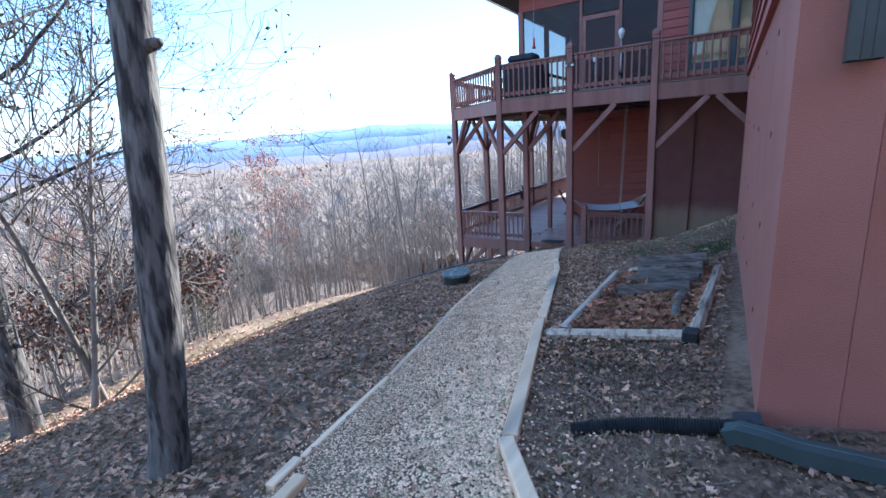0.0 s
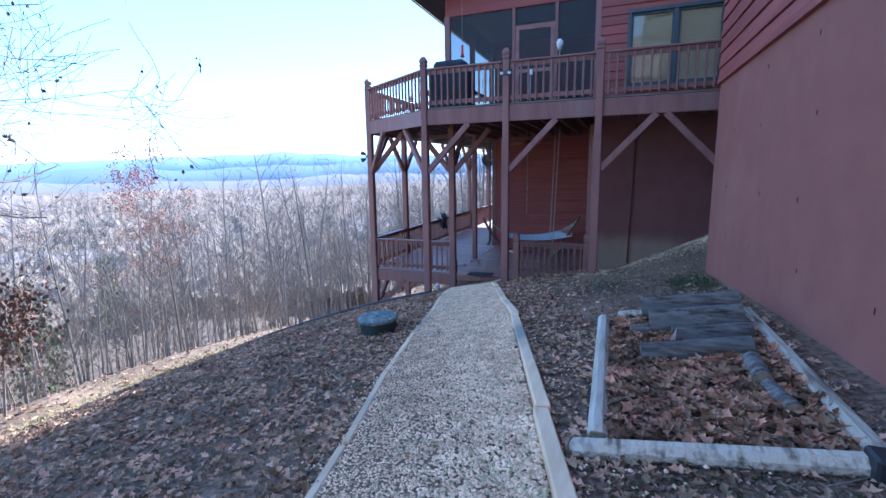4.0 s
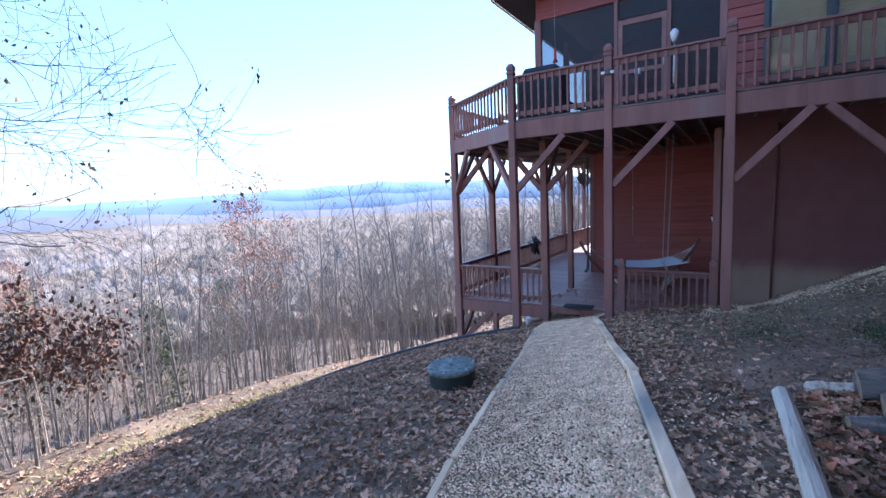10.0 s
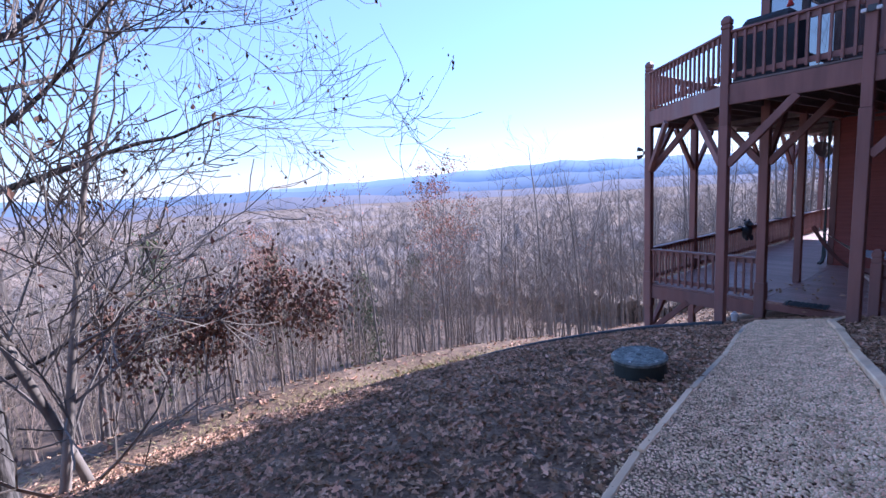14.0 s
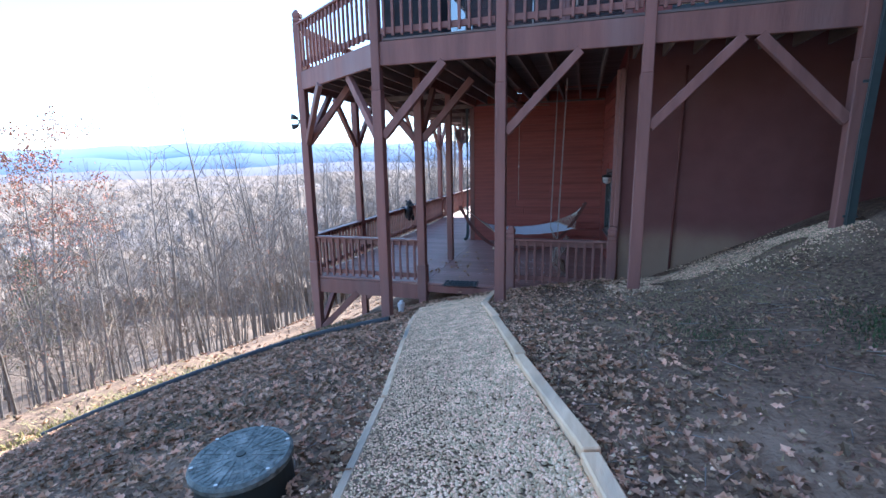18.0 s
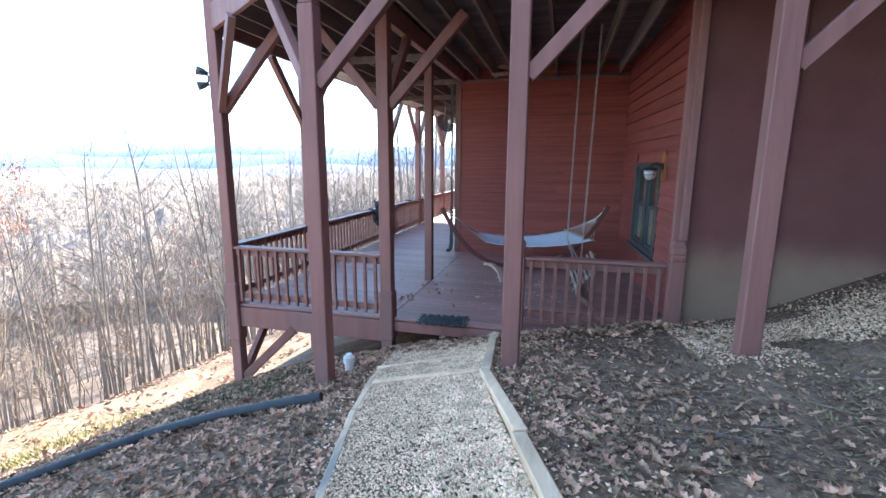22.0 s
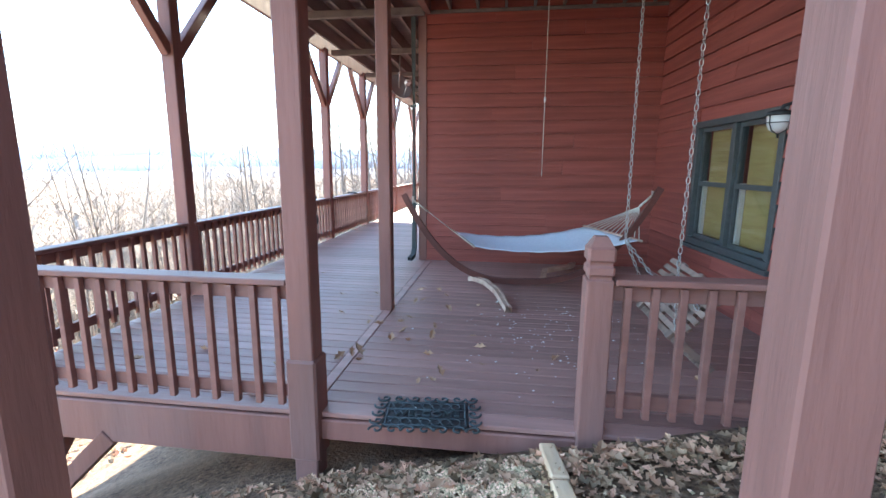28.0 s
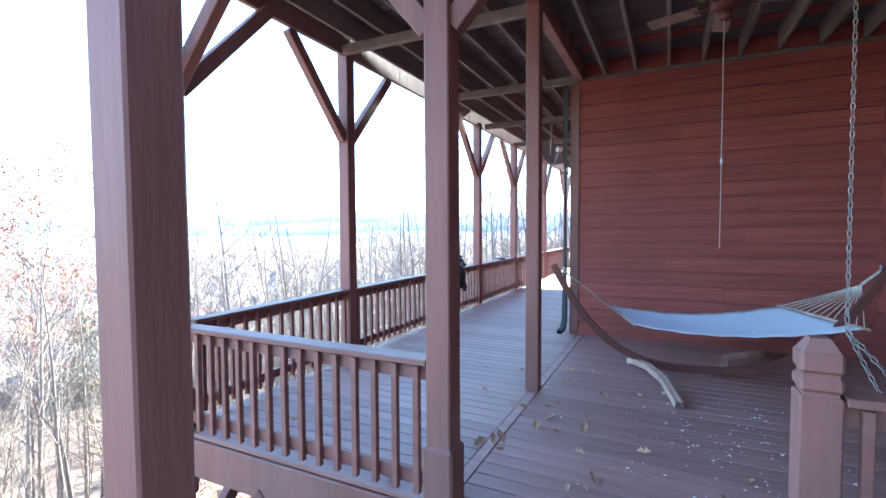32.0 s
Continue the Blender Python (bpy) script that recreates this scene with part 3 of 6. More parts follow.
for x, w in ((-5.06, 0.14), (-3.42, 0.07), (-2.45, 0.07), (-1.56, 0.12)):
    part("screen_post", boxed(x - w / 2, x + w / 2, 13.26, 13.36, 4.03, 6.36, bevel=0.005), POST, porch)
for a, b in ((-4.99, -3.455), (-2.415, -1.62)):
    part("screen_panel", boxed(a, b, 13.31, 13.314, 4.05, 6.35), screen_m, porch, "dark insect mesh")
part("screen_panel", boxed(-3.385, -2.485, 13.31, 13.314, 6.0, 6.35), screen_m, porch, "dark insect mesh")
sdoor = thing("door_1", "brown framed screen door of the porch, shut", "door", kind="structure")
bm = bmesh.new()
for a in ((-3.38, -3.29, 4.05, 5.97), (-2.58, -2.49, 4.05, 5.97), (-3.29, -2.58, 5.86, 5.97), (-3.29, -2.58, 4.05, 4.22), (-3.29, -2.58, 4.92, 5.0)):
    box(bm, a[0], a[1], 13.27, 13.31, a[2], a[3], bevel=0.004)
part("door_frame", bm, RAIL, sdoor)
part("door_screen", boxed(-3.29, -2.58, 13.295, 13.299, 4.22, 5.86), screen_m, sdoor, "dark insect mesh")
part("door_handle", boxed(-2.55, -2.53, 13.22, 13.27, 4.98, 5.12, bevel=0.006), STEEL, sdoor)
# porch's open valley side: posts and a rail with lights beyond
for y in (15.3, 17.4):
    tagged(link_mesh("porch_post", boxed(-5.12, -4.99, y - 0.06, y + 0.06, 4.03, 6.4, bevel=0.006), POST), "brown post at the porch's open side", "post", "porch side posts")
tagged(link_mesh("porch_side_rail", boxed(-5.1, -5.02, 13.4, 17.4, 4.9, 4.98, bevel=0.006), RAIL), "brown rail along the porch's open side", "rail")
# roof over the porch, rising from the eave
bm = bmesh.new()
v = [bm.verts.new(c) for c in ((-5.75, 12.55, 6.72), (1.6, 12.55, 8.9), (1.6, 28.8, 8.9), (-5.75, 28.8, 6.72))]
f = bm.faces.new(v)
r = bmesh.ops.extrude_face_region(bm, geom=[f])
bmesh.ops.translate(bm, vec=(0, 0, 0.16), verts=[g for g in r["geom"] if isinstance(g, bmesh.types.BMVert)])
bmesh.ops.recalc_face_normals(bm, faces=bm.faces)
tagged(link_mesh("roof", bm, ROOF), "dark shingled roof with a deep eave", "roof", kind="structure")
bm = bmesh.new()
v = [bm.verts.new(c) for c in ((1.6, 12.55, 8.9), (7.6, 12.55, 7.1), (7.6, 28.8, 7.1), (1.6, 28.8, 8.9))]
f = bm.faces.new(v)
r = bmesh.ops.extrude_face_region(bm, geom=[f])
bmesh.ops.translate(bm, vec=(0, 0, 0.16), verts=[g for g in r["geom"] if isinstance(g, bmesh.types.BMVert)])
bmesh.ops.recalc_face_normals(bm, faces=bm.faces)
tagged(link_mesh("roof_far_slope", bm, ROOF), "dark shingled far slope of the roof", "roof", kind="structure")
tagged(link_mesh("trim_eave", beam_bm((-5.76, 12.53, 6.80), (1.6, 12.53, 8.98), 0.04, 0.2), STUCCO), "dusty red board along the eave", "trim", kind="structure")
tagged(link_mesh("trim_eave_side", boxed(-5.80, -5.76, 12.5, 28.8, 6.70, 6.90), STUCCO), "dusty red fascia along the roof's low side", "trim", kind="structure")

# ---- posts, braces, decks ----
S = 0.15
YF = 11.80


def timber_post(x, y, z0, z1, label, cap=False, sleeve=None, braces=(), size=S, group="deck support posts", notch=None):
    t = thing("wooden_post", label, "post", group, (x, y, 0))
    h = size / 2
    stop = z1 - 0.078 if cap else z1
    if notch:
        part("shaft", boxed(-h, h, -h, h, z0, notch, bevel=0.008), POST, t)
        part("upper_shaft", boxed(-h + 0.012, h - 0.004, -h + 0.004, h - 0.004, notch, stop, bevel=0.008), POST, t)
    else:
        part("shaft", boxed(-h, h, -h, h, z0, stop, bevel=0.008), POST, t)
    if sleeve:
        part("sleeve", boxed(-h - 0.018, h + 0.018, -h - 0.018, h + 0.018, sleeve[0], sleeve[1], bevel=0.014), POST, t)
    if cap:
        bm = bmesh.new()
        box(bm, -h + 0.014, h - 0.014, -h + 0.014, h - 0.014, z1 - 0.08, z1 - 0.06)
        box(bm, -h, h, -h, h, z1 - 0.062, z1 - 0.002, bevel=0.013)
        box(bm, -h + 0.014, h - 0.014, -h + 0.014, h - 0.014, z1 - 0.004, z1 + 0.016)
        box(bm, -h, h, -h, h, z1 + 0.014, z1 + 0.10, bevel=0.013)
        top = [bm.verts.new((sx * (h - 0.012), sy * (h - 0.012), z1 + 0.10)) for sx, sy in ((-1, -1), (1, -1), (1, 1), (-1, 1))]
        up = [bm.verts.new((sx * h * 0.45, sy * h * 0.45, z1 + 0.15)) for sx, sy in ((-1, -1), (1, -1), (1, 1), (-1, 1))]
        bm.faces.new(up)
        for k in range(4):
            bm.faces.new((top[k], top[(k + 1) % 4], up[(k + 1) % 4], up[k]))
        part("cap", bm, POST, t)
    for dx, dy, low, high in braces:
        run = math.hypot(dx, dy)
        ux, uy = dx / run, dy / run
        part("brace", beam_bm((ux * h * 0.9, uy * h * 0.9, low), (dx, dy, high), 0.09, 0.12), POST, t)
    return t


UP = "tall brown-stained timber post of the two-storey deck"
L0, L1 = 2.70, 3.70
diag = Vector((-2.3, 1.8)).normalized()
timber_post(-5.08, YF, -0.55, 4.99, UP, True, None, [(1.03, 0, L0, L1), (diag.x * 1.0, diag.y * 1.0, L0, L1)], notch=3.36)
timber_post(-3.24, YF, -0.1, 4.99, UP, True, None, [(1.03, 0, L0, L1)], notch=3.36)
timber_post(-1.41, YF, 0.3, 4.99, UP, True, None, [(1.03, 0, L0, L1)], notch=3.36)
timber_post(0.81, YF, 0.6, 4.99, UP, True, None, [(-1.03, 0, L0, L1)], notch=3.36)
timber_post(-7.40, 13.42, -1.6, 4.99, UP, True, (-0.55, 0.32), [(1.0, 0, L0, L1), (0, 1.0, L0, L1), (-diag.x * 0.9, -diag.y * 0.9, L0, L1), (0.95, 0, -1.15, -0.30), (0, 0.9, -1.15, -0.3)])
timber_post(-5.03, 13.42, -0.6, 3.78, UP, False, (-0.30, 0.36), [(1.0, 0, L0, L1), (-0.9, 0, L0, L1), (0, 0.9, L0, L1)])
timber_post(-5.07, 15.52, 0.0, 3.76, "slim brown timber post standing on the deck", False, size=0.13)
for y in (15.75, 20.1, 22.6, 25.8, 29.2):
    timber_post(-7.50, y, -3.2, 3.78, UP, False, None, [(0, 0.95, L0, L1), (0, -0.95, L0, L1), (0.9, 0, -1.2, -0.3)])
timber_post(-5.5, 29.2, -3.2, 3.78, UP, False, None, [(0.8, 0, L0, L1), (-0.8, 0, L0, L1)])
newel = timber_post(-3.33, 13.42, -0.25, 1.0, "brown newel post with a notched pointed cap", True, group="deck newels", size=0.145)
timber_post(-1.625, 13.26, -0.2, 1.06, "brown newel post at the wall's end", True, group="deck newels", size=0.15)


def fascia(p, q, z0, z1, label, thick=0.05, name="fascia_beam"):
    ob = link_mesh(name, beam_bm((p[0], p[1], (z0 + z1) / 2), (q[0], q[1], (z0 + z1) / 2), thick, z1 - z0, 0.008), POST)
    return tagged(ob, label, "beam", kind="structure")


fascia((-5.08, YF), (2.0, YF), 3.70, 4.03, "brown rim beam of the upper deck", 0.06)
fascia((-7.42, 13.42), (-5.10, YF), 3.70, 4.03, "brown rim beam across the deck's corner", 0.06)
fascia((-7.45, 13.45), (-7.55, 29.5), 3.70, 4.03, "brown rim beam along the valley side", 0.06)
fascia((-5.07, 13.5), (-5.07, 18.1), 3.72, 3.98, "brown beam over the slim post", 0.10)
fascia((-7.4, 13.42), (-4.95, 13.42), -0.34, -0.045, "brown rim beam of the lower deck", 0.06)
fascia((-4.95, 13.42), (-1.68, 13.42), -0.18, -0.045, "brown step edge of the lower deck", 0.06)
fascia((-7.45, 13.46), (-7.55, 30.5), -0.34, -0.045, "brown rim beam along the lower deck's valley side", 0.06)


def railing(p, q, z, top=0.85, gap=0.145, label="brown-stained deck railing with square balusters", group="deck railings", low=0.0):
    p, q = Vector((*p, 0)), Vector((*q, 0))
    t = thing("deck_railing", label, "railing", group)
    m, n = upright(p, q)
    m.translation.z = z
    t.matrix_world = m
    part("top_rail", boxed(0, n, -0.07, 0.07, top - 0.037, top, bevel=0.006), RAIL, t)
    part("sub_rail", boxed(0, n, -0.019, 0.019, top - 0.13, top - 0.039, bevel=0.003), RAIL, t)
    part("bottom_rail", boxed(0, n, -0.019, 0.019, 0.09, 0.175, bevel=0.003), RAIL, t)
    count = max(1, round(n / gap))
    bm = boxed(-0.019, 0.019, -0.058, -0.02, 0.05 + low, top - 0.045, bevel=0.003)
    first = part("baluster", bm, RAIL, t)
    first.location = (n / count * 0.5, 0, 0)
    for k in range(1, count):
        o = new("baluster", first.data)
        o.parent = t
        o.location = (n / count * (k + 0.5), 0, 0)
    return t


railing((-7.32, 13.42), (-5.11, 13.42), 0)
railing((-3.25, 13.42), (-1.70, 13.42), 0.08)
ys_g = [13.5, 15.68, 20.0, 22.5, 25.7, 29.1]
for a, b in zip(ys_g, ys_g[1:]):
    railing((-7.47, a + 0.09), (-7.50, b), 0, label="brown deck railing along the valley side")
railing((-7.45, 29.2), (-5.3, 29.2), 0, label="brown deck railing across the far end")
UR = 4.04
railing((-4.995, YF), (-3.325, YF), UR)
railing((-3.155, YF), (-1.495, YF), UR)
railing((-1.325, YF), (0.73, YF), UR)
railing((-7.34, 13.37), (-5.15, YF + 0.06), UR)
railing((-7.45, 13.5), (-7.5, 16.4), UR)
railing((-7.5, 16.5), (-7.5, 20.0), UR)
timber_post(-7.5, 16.45, 4.0, 4.99, "short brown railing post on the upper deck", True, group="deck newels", size=0.11)
railing((-6.3, 14.4), (-5.2, 14.4), UR, label="brown railing at the upper deck's stair head")


def decking(name, label, spans, z, material, floor_group=None, step=0.145, thick=0.032):
    root = thing(name, label, "deck", kind="structure")
    shared = {}
    for y, x0, x1 in spans:
        key = round(x1 - x0, 3)
        if key not in shared:
            bm = boxed(0, x1 - x0, 0.002, step - 0.006, -thick, 0, bevel=0.004)
            me = bpy.data.meshes.new("plank")
            bm.to_mesh(me)
            bm.free()
            me.materials.append(material)
            shared[key] = me
        o = new("plank", shared[key])
        o.parent = root
        o.location = (x0, y, z)
    return root


rows_low = []
y = 13.40
while y < 30.3:
    if y < 18.15:
        rows_low.append((y, -5.005, -1.645 if y < 13.56 else -1.36 - 0.0612 * (y - 13.46)))
    rows_low.append((y, -7.45, -5.095 if y < 18.15 else -5.22))
    y += 0.145
decking("floor", "brown-stained plank floor of the lower deck, littered with leaves", rows_low, 0.0, DECK)
tagged(link_mesh("floor_divider", boxed(-5.09, -5.01, 13.4, 18.17, -0.03, 0.003, bevel=0.003), DECK), "brown divider board in the deck floor", "trim", kind="structure")
rows_up = []
y = YF - 0.02
while y < 30.3:
    left = -5.02 - (y - YF) * (2.38 / 1.62) if y < 13.42 else -7.45
    right = 3.6 if y < 13.2 else (-1.36 - 0.0612 * (y - 13.46) if y < 18.3 else -5.1)
    rows_up.append((y, max(left, -7.45) + 0.02, right))
    y += 0.145
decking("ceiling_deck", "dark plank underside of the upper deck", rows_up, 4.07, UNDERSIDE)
jm = {}
joists = thing("ceiling_joists", "dark rough joists under the upper deck", "joists", kind="structure")
x = -7.2
while x < 1.9:
    y0 = YF + 0.04 if x > -4.95 else (YF + 0.05 + (-5.02 - x) * 0.68 if x > -7.3 else 13.5)
    y1 = 29.45 if x < -5.25 else (18.15 if x < -1.68 else 13.15)
    key = (round(y1 - y0, 2))
    if key not in jm:
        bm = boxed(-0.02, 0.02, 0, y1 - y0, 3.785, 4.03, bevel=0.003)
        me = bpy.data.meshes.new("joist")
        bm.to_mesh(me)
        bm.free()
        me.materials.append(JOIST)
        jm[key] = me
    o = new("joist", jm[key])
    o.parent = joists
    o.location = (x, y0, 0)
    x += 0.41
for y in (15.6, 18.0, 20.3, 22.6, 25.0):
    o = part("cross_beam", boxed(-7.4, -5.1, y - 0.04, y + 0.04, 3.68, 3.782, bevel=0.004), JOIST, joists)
part("ledger", boxed(-5.1, -1.68, 18.13, 18.17, 3.74, 3.782, bevel=0.003), JOIST, joists)

# ---- gravel path and its boards ----
RIGHT_EDGE = [(0.40, 0.95), (-0.05, 1.55), (-0.73, 2.5), (-1.31, 4.57), (-2.03, 7.18), (-2.54, 8.65), (-3.03, 10.25), (-3.43, 11.55), (-3.55, 12.88), (-3.57, 13.3)]
LEFT_EDGE = [(-1.45, -0.6), (-1.72, 1.2), (-1.93, 2.05), (-2.14, 3.18), (-2.38, 4.15), (-2.74, 5.35), (-3.08, 6.65), (-3.40, 7.95), (-3.91, 9.6), (-4.29, 10.8), (-4.52, 11.7), (-4.82, 13.3)]


def edge_at(edge, y):
    return float(np.interp(y, [p[1] for p in edge], [p[0] for p in edge]))


bm = bmesh.new()
rows = []
for k in range(150):
    y = -0.8 + 14.1 * k / 149
    a, b = edge_at(LEFT_EDGE, y), edge_at(RIGHT_EDGE, y)
    rows.append([bm.verts.new((a + (b - a) * s / 12, y, float(height(a + (b - a) * s / 12, y)) + 0.022 + 0.012 * noise.noise((a * 3 + s, y * 3, 0)))) for s in range(13)])
for r0, r1 in zip(rows, rows[1:]):
    for s in range(12):
        bm.faces.new((r0[s], r0[s + 1], r1[s + 1], r1[s]))
path = tagged(link_mesh("path", bm, GRAVELBED, smooth=True), "tan pea gravel footpath between pale boards", "path", kind="structure")


def edging_board(p, q, w=0.09, h=0.13, lift=0.075, material=LUMBER, label="pale pine board edging the gravel path", group="path edging boards", name="edging_board"):
    a = (p[0], p[1], float(height(*p)) + lift - h / 2)
    b = (q[0], q[1], float(height(*q)) + lift - h / 2)
    return tagged(link_mesh(name, beam_bm(a, b, w, h, 0.008), material), label, "board", group)


for p, q in zip(RIGHT_EDGE, RIGHT_EDGE[1:]):
    g = 0.03 if p[1] > 2 else 0.0
    w = Vector(q) - Vector(p)
    edging_board((p[0] + g * 0.3, p[1] + g), q)
edging_board((-1.87, 1.79), (-1.93, 2.05), 0.068, 0.13, 0.056)
edging_board((-1.72, 1.90), (-1.50, 0.9), 0.08, 0.13, 0.08)
for p, q in zip(LEFT_EDGE[2:], LEFT_EDGE[3:]):
    edging_board((p[0], p[1] + 0.03), q, 0.05, 0.13, 0.04)
edging_board((-4.42, 11.48), (-3.47, 11.60), 0.06, 0.1, 0.06, label="pale board step across the gravel path")
edging_board((-4.62, 12.05), (-3.52, 12.25), 0.06, 0.1, 0.05, label="pale board step across the gravel path")

# ---- trees ----
def grow(rnd, start, way, length, r, depth, chains, leaves, spread=0.7, steps=5, kids=5, droop=0.0, upward=0.15, thin=0.012):
    pts = [(start.copy(), r)]
    p, w = start.copy(), way.normalized()
    for i in range(steps):
        w = (w + Vector((rnd.uniform(-1, 1), rnd.uniform(-1, 1), rnd.uniform(-0.7, 0.9))) * 0.24 + Vector((0, 0, upward - droop))).normalized()
        p = p + w * (length / steps)
        pts.append((p.copy(), max(r * (1 - 0.8 * (i + 1) / steps), thin * 0.5)))
    chains.append(pts)
    if depth <= 0:
        leaves.append(p.copy())
        return
    for k in range(kids):
        i = rnd.randint(max(1, steps // 3), steps)
        q, rq = pts[i]
        base = (pts[i][0] - pts[i - 1][0]).normalized()
        side = base.orthogonal()
        side.rotate(Matrix.Rotation(rnd.uniform(0, 6.28), 3, base))
        nw = (base * (1 - spread * 0.55) + side * spread).normalized()
        grow(rnd, q, nw, length * rnd.uniform(0.42, 0.72), max(rq * 0.6, thin * 0.5), depth - 1, chains, leaves, spread, max(3, steps - 1), max(2, kids - 1), droop, upward, thin)


def leaf_data(places, size, rnd, per=6, scatter=0.25):
    verts, faces = [], []
    for c in places:
        for _ in range(per):
            p = c + Vector((rnd.gauss(0, scatter), rnd.gauss(0, scatter), rnd.gauss(0, scatter)))
            m = Euler((rnd.uniform(0, 6.3), rnd.uniform(0, 6.3), rnd.uniform(0, 6.3))).to_matrix()
            s = size * rnd.uniform(0.6, 1.3)
            n = len(verts)
            for v in ((-0.5, 0, 0), (0, -0.3, 0.1), (0.55, 0, 0), (0, 0.3, 0.1)):
                verts.append(tuple(p + m @ (Vector(v) * s)))
            faces += [(n, n + 1, n + 2), (n, n + 2, n + 3)]
    return verts, faces


def mesh_of(name, verts, faces, material):
    me = bpy.data.meshes.new(name)
    me.from_pydata(verts, [], faces)
    me.materials.append(material)
    return me


def woods_tree(seed, h, r, label, leaf=None, leaf_size=0.12, per=5, depth=2, kids=5, low=0.3, limbs=16, category="tree", group="bare trees on the slope"):
    rnd = random.Random(seed)
    t = thing("bare_tree", label, category, group)
    trunk = []
    p, w = Vector((0, 0, -0.5)), Vector((0, 0, 1))
    n = 9
    for i in range(n + 1):
        trunk.append((p.copy(), max(r * (1 - 0.88 * i / n), 0.012)))
        w = (w + Vector((rnd.uniform(-1, 1), rnd.uniform(-1, 1), 0)) * 0.05).normalized()
        p = p + w * ((h + 0.5) / n)
    tube("trunk", [trunk], 7, TWIG, t)
    chains, ends = [], []
    for k in range(limbs):
        f = low + (1 - low) * (k + rnd.random()) / limbs
        i = min(int(f * n), n - 1)
        q = trunk[i][0].lerp(trunk[i + 1][0], f * n - i)
        a = rnd.uniform(0, 6.28)
        way = Vector((math.cos(a), math.sin(a), rnd.uniform(0.5, 1.3)))
        grow(rnd, q, way, h * 0.30 * (1.15 - f * 0.75), trunk[i][1] * 0.42, depth - 1, chains, ends, 0.6, 4, kids, 0, 0.12, 0.012)
    tube("crown", chains, 3, TWIG, t, smooth=False)
    if leaf:
        v, f = leaf_data(ends, leaf_size, rnd, per, 0.22)
        o = new("leaves", mesh_of("leaves", v, f, leaf))
        o.parent = t
    return t


rnd = random.Random(5)
protos = [woods_tree(1, 10.5, 0.085, "tall thin grey bare tree on the wooded slope"),
          woods_tree(2, 12.0, 0.10, "tall thin grey bare tree on the wooded slope"),
          woods_tree(3, 9.0, 0.07, "slender bare sapling on the wooded slope", limbs=12),
          woods_tree(4, 13.0, 0.12, "tall bare tree with a spreading crown on the slope", limbs=20),
          woods_tree(5, 8.0, 0.06, "slender bare sapling on the wooded slope", limbs=12, low=0.2),
          woods_tree(6, 11.0, 0.09, "bare tree keeping rusty brown leaves", RUSTLEAF, 0.13, 3)]
placed = set()
stood = set()
count = 0
tries = 0
while count < 330 and tries < 6000:
    tries += 1
    d = 1.2 + 50 * rnd.random() ** 1.3
    y = rnd.uniform(-14, 62)
    if y < 27:
        x = -8.8 - d + (0.3 if y > 10 else -0.3)
    else:
        x = rnd.uniform(-55, 3)
    if y > 27 and x > -9 and y < 33:
        continue
    # thin out where the view is open to the valley
    if any((x - a) ** 2 + (y - b) ** 2 < 1.1 for a, b in placed):
        continue
    placed.add((x, y))
    kind = rnd.choices(range(6), (5, 4, 5, 2, 5, 1.2))[0]
    base = float(height(x, y))
    if y > 27 and x > -14:
        top = rnd.uniform(4.0, 9.0)
    else:
        top = 1.6 + rnd.uniform(-4.2, 0.8) + (rnd.uniform(1.0, 3.6) if rnd.random() < (0.22 if y > 11 else 0.10) else 0)
    s = max(0.32, min(1.35, (top - base) / (10.5, 12.0, 9.0, 13.0, 8.0, 11.0)[kind]))
    mt = pose(x, y, base - 0.15, rnd.uniform(-4, 4), rnd.uniform(-4, 4), rnd.uniform(0, 360)) @ Matrix.Scale(s, 4)
    pt = protos[kind]
    if kind in stood:
        copy_thing(pt, mt).scale = (s, s, s)
    else:
        pt.matrix_basis = mt
        stood.add(kind)
    count += 1

for k in range(64):
    x, y = rnd.uniform(-26, -4), rnd.uniform(24, 48)
    if x > -10.5 and y < 31:
        continue
    base = float(height(x, y))
    s = (rnd.uniform(2.2, 4.2) + (2.5 if x > -12 else 0) - base) / 12.0
    copy_thing(protos[rnd.choice((0, 1, 3))], pose(x, y, base - 0.1, rnd.uniform(-4, 4), rnd.uniform(-4, 4), rnd.uniform(0, 360))).scale = (s, s, s)

